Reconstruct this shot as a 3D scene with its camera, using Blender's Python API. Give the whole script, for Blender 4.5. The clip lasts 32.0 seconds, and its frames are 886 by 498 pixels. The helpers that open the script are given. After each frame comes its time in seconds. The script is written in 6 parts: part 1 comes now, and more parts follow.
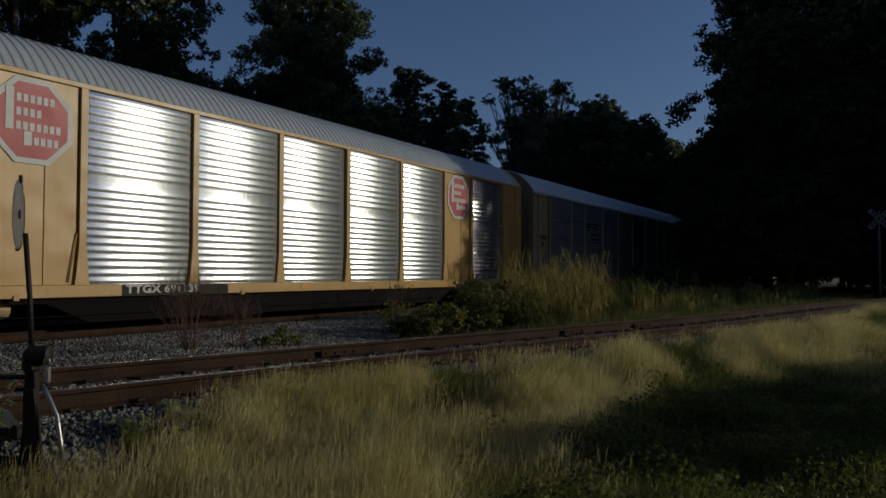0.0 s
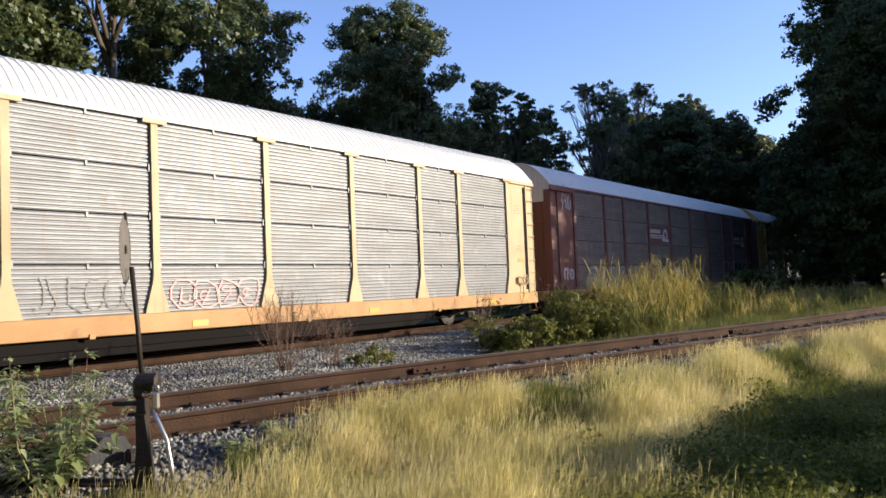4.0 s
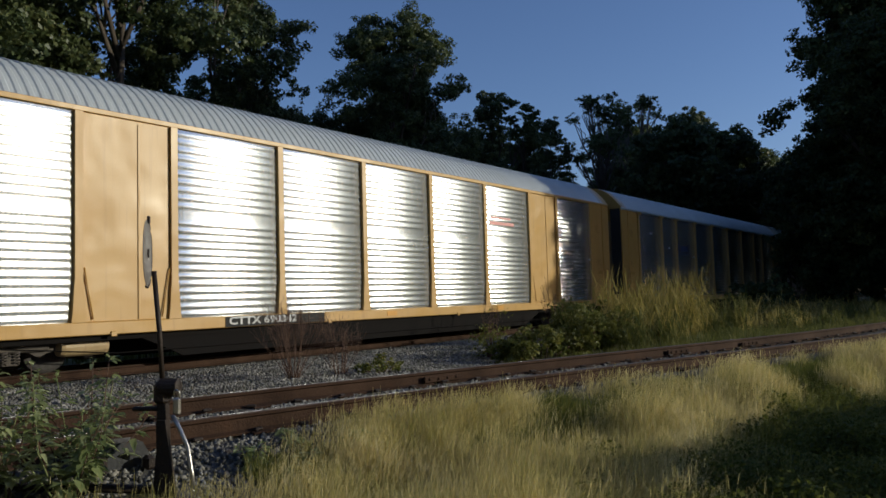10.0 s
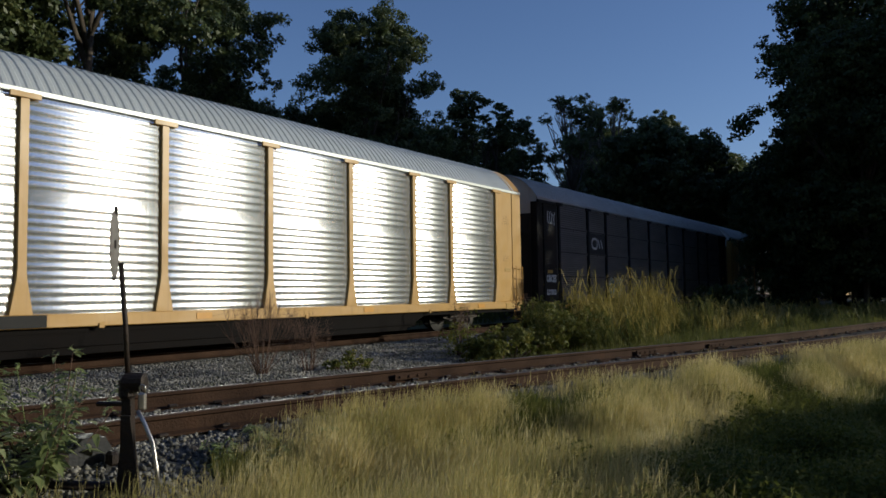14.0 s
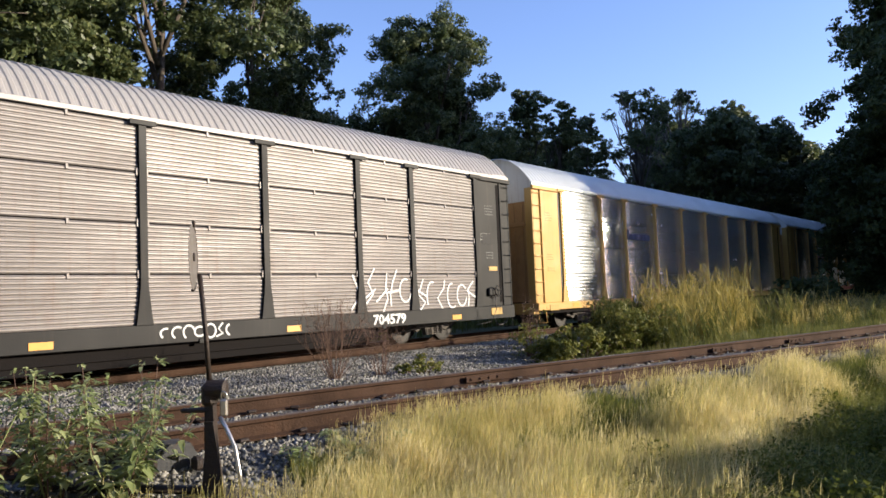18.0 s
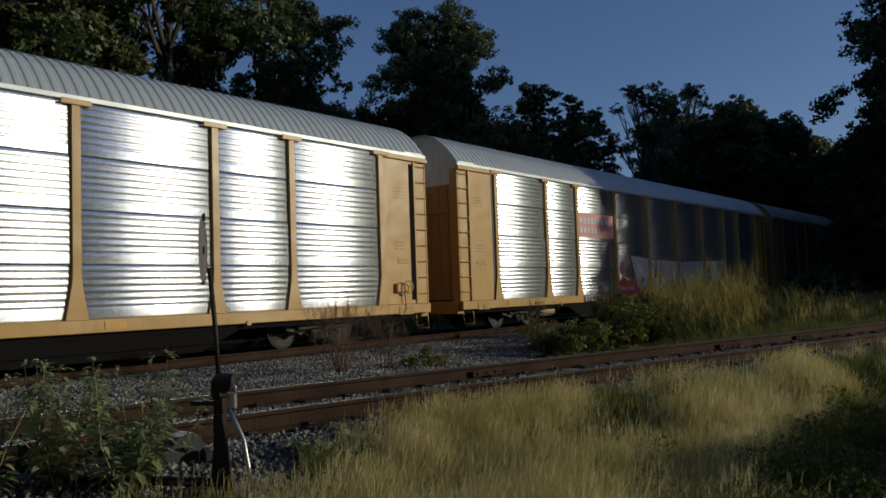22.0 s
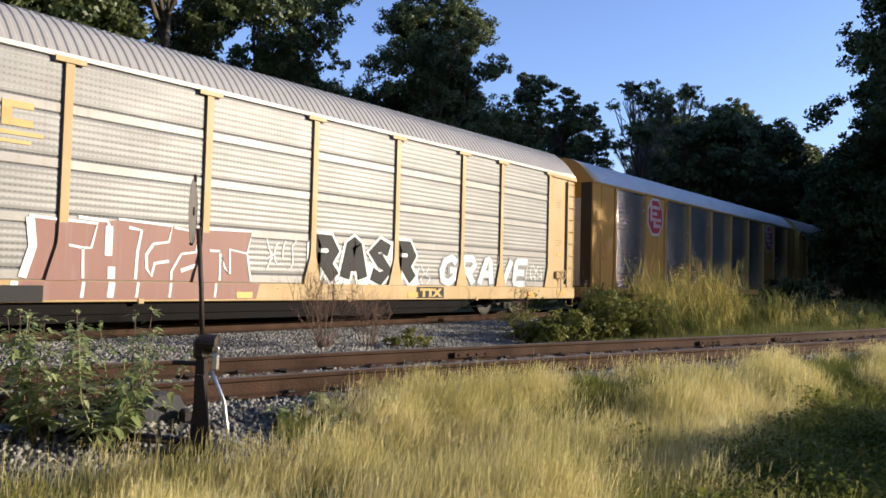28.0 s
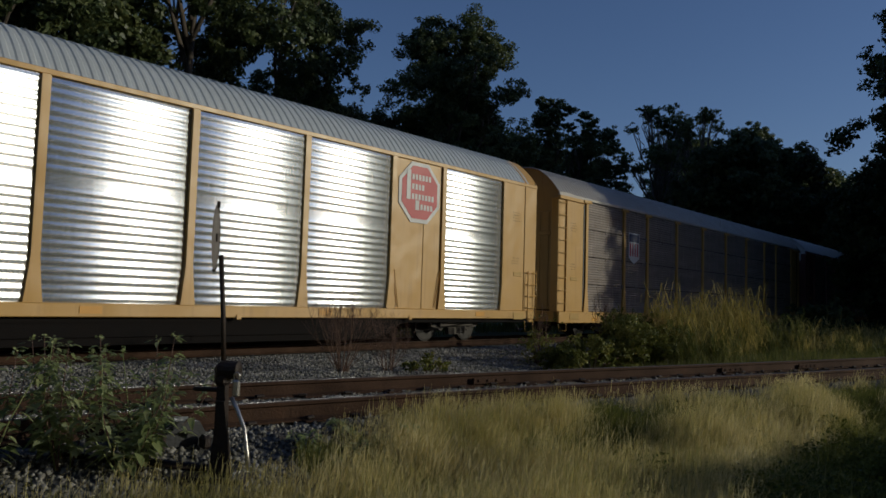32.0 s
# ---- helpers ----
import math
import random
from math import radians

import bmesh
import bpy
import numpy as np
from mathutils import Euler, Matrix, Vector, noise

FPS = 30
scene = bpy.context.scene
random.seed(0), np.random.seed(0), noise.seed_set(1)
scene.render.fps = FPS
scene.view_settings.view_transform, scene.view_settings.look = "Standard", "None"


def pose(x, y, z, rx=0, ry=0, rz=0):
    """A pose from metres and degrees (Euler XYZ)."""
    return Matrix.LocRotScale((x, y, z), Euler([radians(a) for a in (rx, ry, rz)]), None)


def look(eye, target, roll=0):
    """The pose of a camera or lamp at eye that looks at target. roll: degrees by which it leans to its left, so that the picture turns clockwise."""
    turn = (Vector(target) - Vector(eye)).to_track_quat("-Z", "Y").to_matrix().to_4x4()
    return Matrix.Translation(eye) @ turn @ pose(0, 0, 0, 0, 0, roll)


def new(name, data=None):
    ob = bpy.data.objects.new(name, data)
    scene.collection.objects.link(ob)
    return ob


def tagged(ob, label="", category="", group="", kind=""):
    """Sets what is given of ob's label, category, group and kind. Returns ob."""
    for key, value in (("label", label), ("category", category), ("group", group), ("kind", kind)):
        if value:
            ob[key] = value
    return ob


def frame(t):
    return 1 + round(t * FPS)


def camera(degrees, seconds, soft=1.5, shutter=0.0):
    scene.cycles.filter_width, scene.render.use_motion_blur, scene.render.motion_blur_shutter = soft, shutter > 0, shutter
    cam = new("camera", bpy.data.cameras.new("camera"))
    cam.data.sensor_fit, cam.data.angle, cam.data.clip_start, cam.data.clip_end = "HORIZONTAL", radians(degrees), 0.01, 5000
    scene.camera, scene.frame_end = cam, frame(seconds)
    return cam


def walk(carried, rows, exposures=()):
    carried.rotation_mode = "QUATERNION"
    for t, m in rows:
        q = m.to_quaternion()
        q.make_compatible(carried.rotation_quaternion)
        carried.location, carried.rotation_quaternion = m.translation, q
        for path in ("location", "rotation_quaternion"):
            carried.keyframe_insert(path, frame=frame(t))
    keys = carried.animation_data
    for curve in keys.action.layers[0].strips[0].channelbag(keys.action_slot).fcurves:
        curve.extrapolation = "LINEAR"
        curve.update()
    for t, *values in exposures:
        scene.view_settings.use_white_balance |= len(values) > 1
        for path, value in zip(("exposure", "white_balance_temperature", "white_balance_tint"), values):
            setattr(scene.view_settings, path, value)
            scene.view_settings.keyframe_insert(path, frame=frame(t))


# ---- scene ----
cam = camera(60.0, 32.0, soft=1.6)

PATH = [
    (0.0, -0.052, 0.100, 1.127, 91.86, -0.10, -59.74),
    (0.5, -0.049, 0.112, 1.119, 90.66, 0.04, -58.42),
    (1.0, -0.052, 0.097, 1.117, 90.67, -0.81, -59.05),
    (1.5, -0.037, 0.107, 1.121, 91.02, -0.83, -59.50),
    (2.0, -0.027, 0.127, 1.127, 91.48, -0.11, -59.59),
    (2.5, -0.038, 0.109, 1.135, 92.94, 1.00, -56.71),
    (3.0, -0.061, 0.087, 1.146, 93.61, 1.81, -55.11),
    (3.5, -0.066, 0.091, 1.150, 93.46, 2.03, -53.81),
    (5.5, -0.092, 0.091, 1.160, 92.41, 2.63, -52.98),
    (6.0, -0.116, 0.095, 1.184, 92.70, 1.95, -52.91),
    (6.5, -0.074, 0.136, 1.165, 92.99, 2.11, -52.86),
    (7.0, -0.079, 0.128, 1.164, 93.43, 2.51, -52.74),
    (7.5, -0.092, 0.175, 1.154, 94.03, 2.08, -53.85),
    (8.0, -0.176, 0.169, 1.131, 94.47, 1.43, -52.85),
    (8.5, -0.178, 0.203, 1.132, 94.90, 0.55, -52.58),
    (9.0, -0.139, 0.246, 1.144, 93.91, 0.57, -53.02),
    (9.5, -0.156, 0.243, 1.114, 93.77, 0.86, -52.00),
    (10.0, -0.133, 0.240, 1.141, 93.69, 1.69, -53.22),
    (10.5, -0.133, 0.235, 1.126, 93.66, 2.12, -54.46),
    (11.0, -0.130, 0.243, 1.132, 93.98, 1.47, -53.93),
    (11.5, -0.133, 0.259, 1.129, 94.04, 0.88, -54.33),
    (12.0, -0.120, 0.278, 1.132, 93.32, 0.80, -53.98),
    (12.5, -0.127, 0.268, 1.137, 93.74, 0.51, -55.25),
    (13.0, -0.117, 0.277, 1.130, 93.94, 0.57, -55.87),
    (13.5, -0.110, 0.286, 1.140, 93.59, 0.79, -55.78),
    (15.5, -0.130, 0.300, 1.137, 93.72, 0.53, -54.53),
    (16.0, -0.148, 0.267, 1.141, 93.49, 1.52, -53.58),
    (16.5, -0.148, 0.269, 1.147, 93.89, 2.36, -51.61),
    (17.0, -0.156, 0.268, 1.151, 94.32, 2.44, -50.73),
    (17.5, -0.156, 0.280, 1.148, 94.27, 2.12, -50.29),
    (18.0, -0.139, 0.282, 1.141, 93.79, 2.38, -50.44),
    (18.5, -0.133, 0.294, 1.140, 93.71, 2.77, -51.17),
    (19.0, -0.139, 0.286, 1.138, 93.74, 2.55, -51.10),
    (19.5, -0.141, 0.305, 1.141, 93.82, 2.23, -50.55),
    (20.0, -0.143, 0.289, 1.149, 93.50, 2.24, -50.70),
    (20.5, -0.131, 0.309, 1.147, 93.95, 2.25, -50.81),
    (21.0, -0.135, 0.314, 1.147, 94.09, 2.06, -50.45),
    (21.5, -0.118, 0.334, 1.156, 93.19, 1.98, -49.85),
    (22.0, -0.153, 0.300, 1.156, 93.28, 1.97, -50.03),
    (22.5, -0.145, 0.295, 1.150, 93.53, 2.01, -50.29),
    (23.0, -0.169, 0.256, 1.140, 93.51, 2.65, -49.36),
    (23.5, -0.172, 0.256, 1.123, 93.41, 2.19, -49.39),
    (24.0, -0.175, 0.250, 1.102, 94.94, 0.88, -51.52),
    (24.5, -0.176, 0.259, 1.099, 92.69, -0.34, -51.93),
    (26.5, -0.189, 0.273, 1.082, 92.70, -1.13, -51.04),
    (27.0, -0.195, 0.270, 1.091, 92.63, -1.07, -50.75),
    (27.5, -0.175, 0.297, 1.084, 92.22, -1.26, -51.52),
    (28.0, -0.180, 0.284, 1.079, 92.26, -1.40, -51.08),
    (28.5, -0.184, 0.284, 1.085, 92.18, -1.27, -50.72),
    (29.0, -0.181, 0.285, 1.088, 92.28, -1.49, -50.26),
    (29.5, -0.180, 0.299, 1.085, 92.61, -1.25, -50.32),
    (30.0, -0.186, 0.289, 1.091, 92.84, -0.87, -49.94),
    (30.5, -0.205, 0.265, 1.093, 93.11, -1.13, -49.98),
    (31.0, -0.208, 0.279, 1.095, 93.39, -1.33, -50.06),
    (31.5, -0.181, 0.299, 1.096, 93.71, -1.54, -49.67),
    (32.0, -0.192, 0.304, 1.108, 93.93, -1.67, -49.76),
]

EXPOSURES = [
    (0.0, -2.6), (0.5, -2.15), (1.0, -1.38), (1.5, -0.95), (2.0, -0.35), (2.5, -0.1), (3.0, -0.2), (3.5, 0.0), (7.0, 0.1), (7.5, 0.05), (8.5, -0.45),
    (9.0, -0.8), (10.0, -1.45), (11.0, -1.35), (12.0, -0.9), (12.5, -1.0), (13.0, -1.1), (13.5, -1.5), (15.0, -1.5), (15.5, -1.2),
    (16.0, -0.5), (16.5, 0.0), (18.5, 0.1), (19.0, 0.1), (19.5, -0.4), (20.0, -1.0), (20.5, -1.6), (21.0, -2.2), (22.0, -2.05),
    (22.5, -1.3), (23.0, -0.8), (23.5, -0.9), (24.0, -1.3), (24.5, -1.3), (26.0, -0.7), (26.5, -0.3), (27.0, -0.15), (29.0, -0.05), (29.5, -0.1),
    (30.0, -0.4), (30.5, -1.0), (31.0, -1.65), (31.5, -2.0), (32.0, -2.15)]
BASE_STOPS = 0.9
walk(cam, [(t, pose(*p)) for t, *p in PATH], [(t, BASE_STOPS + s, 6500 + 250 * max(s, -1.5), 11 + 5 * max(s, -1.5)) for t, s in EXPOSURES])

# ---- daylight: low sun over the camera's right shoulder, clear sky ----
SUN_AZ, SUN_EL = -53.0, 14.0
world = bpy.data.worlds.new("sky")
scene.world = world
world.use_nodes = True
wn = world.node_tree.nodes
sky = wn.new("ShaderNodeTexSky")
sky.sky_type = "NISHITA"
sky.sun_disc = False
sky.sun_elevation = radians(SUN_EL)
sky.sun_rotation = radians(90 - SUN_AZ)
sky.air_density, sky.dust_density, sky.ozone_density = 1.0, 0.4, 5.0
hue = wn.new("ShaderNodeMix")          # the clear evening air leans to violet
hue.data_type, hue.blend_type = "RGBA", "MULTIPLY"
hue.inputs["Factor"].default_value = 1.0
hue.inputs["B"].default_value = (1.5, 1.12, 1.13, 1)
world.node_tree.links.new(sky.outputs[0], hue.inputs["A"])
world.node_tree.links.new(hue.outputs["Result"], wn["Background"].inputs[0])
wn["Background"].inputs[1].default_value = 0.15
sun = new("sun", bpy.data.lights.new("sun", "SUN"))
sun.data.energy, sun.data.angle, sun.data.color = 4.8, radians(0.6), (1.0, 0.9, 0.71)
sd = Vector((math.cos(radians(SUN_EL)) * math.cos(radians(SUN_AZ)), math.cos(radians(SUN_EL)) * math.sin(radians(SUN_AZ)), math.sin(radians(SUN_EL))))
sun.matrix_world = look(sd * 60, (0, 0, 0))


# ---- materials ----
def rgb(c):
    return (*c, 1.0)


def mat(name, base, rough=0.7, metal=0.0, other=None, scale=3.0, fine=40.0, amount=0.5, bump=0.2, streak=None, streak_amount=0.5, spec=0.5, trans=0.0, world_space=False, stretch=(1, 1, 1), rust=None, rust_amount=0.55, wave=0.0, dots=0.0, vary=0.11):
    """A worn surface: base colour broken by a second colour at two scales, optional vertical streaks, rust patches and fine relief."""
    m = bpy.data.materials.new(name)
    m.use_nodes = True
    nt = m.node_tree
    N, L = nt.nodes, nt.links.new
    bs = N["Principled BSDF"]
    bs.inputs["Roughness"].default_value, bs.inputs["Metallic"].default_value = rough, metal
    bs.inputs["Specular IOR Level"].default_value = spec
    if world_space:
        geo = N.new("ShaderNodeNewGeometry")
        vec = geo.outputs["Position"]
    else:
        tc, oi = N.new("ShaderNodeTexCoord"), N.new("ShaderNodeObjectInfo")
        add, mul = N.new("ShaderNodeVectorMath"), N.new("ShaderNodeMath")
        mul.operation = "MULTIPLY"
        mul.inputs[1].default_value = 37.0
        L(oi.outputs["Random"], mul.inputs[0])
        L(tc.outputs["Object"], add.inputs[0])
        L(mul.outputs[0], add.inputs[1])
        vec = add.outputs[0]
    mp = N.new("ShaderNodeMapping")
    mp.inputs["Scale"].default_value = stretch
    L(vec, mp.inputs["Vector"])
    big, small = N.new("ShaderNodeTexNoise"), N.new("ShaderNodeTexNoise")
    for n, s, d in ((big, scale, 5.0), (small, fine, 3.0)):
        n.inputs["Scale"].default_value, n.inputs["Detail"].default_value = s, d
        L(mp.outputs[0], n.inputs["Vector"])
    other = other or tuple(c * 0.55 for c in base)
    mixf = N.new("ShaderNodeMath")
    mixf.operation = "MULTIPLY_ADD"
    L(big.outputs["Fac"], mixf.inputs[0])
    mixf.inputs[1].default_value = 0.65
    hf = N.new("ShaderNodeMath")
    hf.operation = "MULTIPLY"
    hf.inputs[1].default_value = 0.35
    L(small.outputs["Fac"], hf.inputs[0])
    L(hf.outputs[0], mixf.inputs[2])
    ramp = N.new("ShaderNodeMapRange")
    ramp.inputs["From Min"].default_value, ramp.inputs["From Max"].default_value = 0.5 - 0.22, 0.5 + 0.22
    ramp.inputs["To Max"].default_value = amount
    L(mixf.outputs[0], ramp.inputs["Value"])
    mix = N.new("ShaderNodeMix")
    mix.data_type = "RGBA"
    mix.inputs["A"].default_value, mix.inputs["B"].default_value = rgb(base), rgb(other)
    L(ramp.outputs[0], mix.inputs["Factor"])
    col = mix.outputs["Result"]
    for tone, amt, sc, lo in ((streak, streak_amount, (4.0, 4.0, 0.25), 0.55), (rust, rust_amount, (1.3, 1.3, 1.0), 0.58)):
        if tone:
            ms, ns, rs, mx = N.new("ShaderNodeMapping"), N.new("ShaderNodeTexNoise"), N.new("ShaderNodeMapRange"), N.new("ShaderNodeMix")
            ms.inputs["Scale"].default_value = sc
            L(vec, ms.inputs["Vector"])
            L(ms.outputs[0], ns.inputs["Vector"])
            ns.inputs["Scale"].default_value, ns.inputs["Detail"].default_value = 2.2, 7.0
            rs.inputs["From Min"].default_value, rs.inputs["From Max"].default_value, rs.inputs["To Max"].default_value = lo, lo + 0.2, amt
            L(ns.outputs["Fac"], rs.inputs["Value"])
            mx.data_type = "RGBA"
            mx.inputs["B"].default_value = rgb(tone)
            L(col, mx.inputs["A"])
            L(rs.outputs[0], mx.inputs["Factor"])
            col = mx.outputs["Result"]
    if dots:
        sp, near = N.new("ShaderNodeSeparateXYZ"), []
        L(tc.outputs["Object"], sp.inputs[0])
        for axis, step in (("X", 0.085), ("Z", 0.1)):
            pp = N.new("ShaderNodeMath")
            pp.operation, pp.inputs[1].default_value = "PINGPONG", step / 2
            L(sp.outputs[axis], pp.inputs[0])
            near.append(pp.outputs[0])
        sm, dm, dx = N.new("ShaderNodeMath"), N.new("ShaderNodeMapRange"), N.new("ShaderNodeMix")
        L(near[0], sm.inputs[0])
        L(near[1], sm.inputs[1])
        dm.inputs["From Min"].default_value, dm.inputs["From Max"].default_value = 0.03, 0.012
        dm.inputs["To Max"].default_value = dots
        L(sm.outputs[0], dm.inputs["Value"])
        gate = N.new("ShaderNodeMath")
        gate.operation = "MULTIPLY"
        L(dm.outputs[0], gate.inputs[0])
        L(big.outputs["Fac"], gate.inputs[1])
        dx.data_type = "RGBA"
        dx.inputs["B"].default_value = (0.05, 0.048, 0.045, 1)
        L(col, dx.inputs["A"])
        L(gate.outputs[0], dx.inputs["Factor"])
        col = dx.outputs["Result"]
    L(col, bs.inputs["Base Color"])
    rr = N.new("ShaderNodeMapRange")
    rr.inputs["To Min"].default_value, rr.inputs["To Max"].default_value = max(0.05, rough - vary), min(1.0, rough + vary)
    L(big.outputs["Fac"], rr.inputs["Value"])
    L(rr.outputs[0], bs.inputs["Roughness"])
    if bump:
        bp = N.new("ShaderNodeBump")
        bp.inputs["Strength"].default_value, bp.inputs["Distance"].default_value = bump, 0.02
        L(small.outputs["Fac"], bp.inputs["Height"])
        L(bp.outputs[0], bs.inputs["Normal"])
        if wave:
            wv, b2 = N.new("ShaderNodeTexNoise"), N.new("ShaderNodeBump")
            wv.inputs["Scale"].default_value, wv.inputs["Detail"].default_value = 1.5, 1.0
            L(vec, wv.inputs["Vector"])
            b2.inputs["Strength"].default_value, b2.inputs["Distance"].default_value = wave, 0.12
            L(wv.outputs["Fac"], b2.inputs["Height"])
            L(b2.outputs[0], bp.inputs["Normal"])
    if trans:
        ts, ad = N.new("ShaderNodeBsdfTranslucent"), N.new("ShaderNodeMixShader")
        ad.inputs[0].default_value = trans
        L(col, ts.inputs[0])
        L(bs.outputs[0], ad.inputs[1])
        L(ts.outputs[0], ad.inputs[2])
        L(ad.outputs[0], N["Material Output"].inputs[0])
    return m


def leafy(name, tones, rough=0.6, trans=0.3, spec=0.3, scale=0.5):
    """Foliage: tones vary from leaf to leaf and in broad drifts."""
    m = bpy.data.materials.new(name)
    m.use_nodes = True
    N, L = m.node_tree.nodes, m.node_tree.links.new
    bs = N["Principled BSDF"]
    bs.inputs["Roughness"].default_value, bs.inputs["Specular IOR Level"].default_value = rough, spec
    geo, ns, ad, rp = N.new("ShaderNodeNewGeometry"), N.new("ShaderNodeTexNoise"), N.new("ShaderNodeMath"), N.new("ShaderNodeValToRGB")
    ns.inputs["Scale"].default_value, ns.inputs["Detail"].default_value = scale, 3.0
    L(geo.outputs["Position"], ns.inputs["Vector"])
    ad.operation = "MULTIPLY_ADD"
    L(geo.outputs["Random Per Island"], ad.inputs[0])
    ad.inputs[1].default_value = 0.5
    sb = N.new("ShaderNodeMath")
    sb.operation = "MULTIPLY_ADD"
    L(ns.outputs["Fac"], sb.inputs[0])
    sb.inputs[1].default_value, sb.inputs[2].default_value = 1.3, -0.4
    L(sb.outputs[0], ad.inputs[2])
    el = rp.color_ramp.elements
    while len(el) < len(tones):
        el.new(0.5)
    for i, c in enumerate(tones):
        el[i].position, el[i].color = i / (len(tones) - 1), rgb(c)
    L(ad.outputs[0], rp.inputs[0])
    L(rp.outputs[0], bs.inputs["Base Color"])
    ts, mx = N.new("ShaderNodeBsdfTranslucent"), N.new("ShaderNodeMixShader")
    mx.inputs[0].default_value = trans
    L(rp.outputs[0], ts.inputs[0])
    L(bs.outputs[0], mx.inputs[1])
    L(ts.outputs[0], mx.inputs[2])
    L(mx.outputs[0], N["Material Output"].inputs[0])
    return m


YELLOW = mat("railcar_yellow_paint", (0.47, 0.275, 0.068), 0.42, other=(0.4, 0.215, 0.048), scale=0.8, fine=30, amount=0.6, bump=0.06, streak=(0.28, 0.14, 0.035), streak_amount=0.4, wave=0.24)
OLD_YELLOW = mat("faded_ochre_paint", (0.345, 0.23, 0.086), 0.55, other=(0.28, 0.17, 0.06), scale=0.9, fine=30, amount=0.7, bump=0.08, streak=(0.2, 0.115, 0.045), streak_amount=0.5, wave=0.3)
PALE_YELLOW = mat("weathered_yellow_paint", (0.4, 0.295, 0.155), 0.55, other=(0.31, 0.21, 0.1), scale=0.9, fine=30, amount=0.6, bump=0.1, streak=(0.2, 0.11, 0.055), streak_amount=0.5, wave=0.3)
OCHRE = mat("rusty_ochre_sill_paint", (0.4, 0.23, 0.08), 0.65, other=(0.28, 0.13, 0.05), scale=1.2, fine=25, amount=0.8, bump=0.15, rust=(0.12, 0.05, 0.027))
BROWN = mat("oxide_brown_paint", (0.17, 0.065, 0.05), 0.6, other=(0.135, 0.055, 0.044), scale=0.9, fine=30, amount=0.7, bump=0.1, streak=(0.24, 0.13, 0.105), streak_amount=0.4)
BLACK = mat("sooty_black_paint", (0.018, 0.018, 0.019), 0.55, other=(0.035, 0.032, 0.03), scale=1.2, fine=30, amount=0.9, bump=0.1, rust=(0.06, 0.035, 0.025), rust_amount=0.4)
DARK_GREY = mat("dark_grey_car_paint", (0.014, 0.0135, 0.013), 0.55, other=(0.009, 0.009, 0.009), scale=1.0, fine=30, amount=0.8, bump=0.1, streak=(0.045, 0.035, 0.027), streak_amount=0.4, spec=0.18)
# Near-black: grime with the shade under and between parts put into the colour.
UNDER = mat("grimy_shade_black", (0.006, 0.0055, 0.0058), 0.8, other=(0.012, 0.0095, 0.0085), scale=2.0, fine=30, amount=0.8, bump=0.2, spec=0.08)
TRUCK = mat("dusty_truck_iron", (0.05, 0.043, 0.037), 0.8, other=(0.09, 0.072, 0.056), scale=4.0, fine=40, amount=0.8, bump=0.3)
WHEEL = mat("worn_wheel_steel", (0.028, 0.023, 0.019), 0.65, metal=0.2, other=(0.016, 0.013, 0.011), scale=5, fine=50, amount=0.8)
SILVER = mat("galvanised_panel", (0.83, 0.865, 0.9), 0.26, metal=0.92, other=(0.7, 0.73, 0.76), scale=1.2, fine=22, amount=0.6, bump=0.05, streak=(0.5, 0.515, 0.53), streak_amount=0.45, stretch=(0.5, 1, 1.6), dots=0.55, vary=0.035)
DULL_SILVER = mat("dull_galvanised_panel", (0.185, 0.183, 0.177), 0.5, metal=0.2, other=(0.125, 0.122, 0.116), scale=1.3, fine=25, amount=0.9, bump=0.08, streak=(0.13, 0.122, 0.11), streak_amount=0.6, stretch=(0.5, 1, 1.6), dots=1.0, vary=0.05)
BAND = mat("pale_smooth_band", (0.225, 0.216, 0.203), 0.5, metal=0.2, other=(0.165, 0.155, 0.143), scale=1.6, fine=25, amount=0.9, bump=0.06, streak=(0.13, 0.11, 0.09), streak_amount=0.6, stretch=(0.5, 1, 1.6), vary=0.05)
GREY_PANEL = mat("weathered_grey_panel", (0.215, 0.222, 0.23), 0.5, metal=0.3, other=(0.145, 0.145, 0.147), scale=1.5, fine=25, amount=0.9, bump=0.1, streak=(0.19, 0.125, 0.095), streak_amount=0.5, stretch=(0.4, 1, 2.0), rust=(0.36, 0.36, 0.35), rust_amount=0.4, vary=0.06)
BEIGE_PANEL = mat("dusty_beige_panel", (0.172, 0.156, 0.147), 0.45, metal=0.2, other=(0.106, 0.092, 0.085), scale=1.5, fine=25, amount=0.8, bump=0.1, streak=(0.11, 0.08, 0.058), streak_amount=0.5, stretch=(0.4, 1, 2.0), rust=(0.11, 0.065, 0.043), rust_amount=0.3)
TAN_PANEL = mat("grimy_tan_panel", (0.235, 0.205, 0.185), 0.55, metal=0.2, other=(0.12, 0.094, 0.08), scale=1.6, fine=25, amount=1.0, bump=0.12, streak=(0.36, 0.31, 0.275), streak_amount=0.7, stretch=(0.25, 1, 2.6), rust=(0.1, 0.06, 0.045), rust_amount=0.5, vary=0.06)
WHITE = mat("car_end_white_paint", (0.62, 0.62, 0.58), 0.5, other=(0.48, 0.46, 0.42), scale=1.2, fine=30, amount=0.7, bump=0.08, streak=(0.3, 0.22, 0.16), streak_amount=0.4)
ROOF_SILVER = mat("galvanised_roof", (0.56, 0.585, 0.575), 0.45, metal=0.3, other=(0.42, 0.44, 0.43), scale=1.0, fine=20, amount=0.8, bump=0.08)
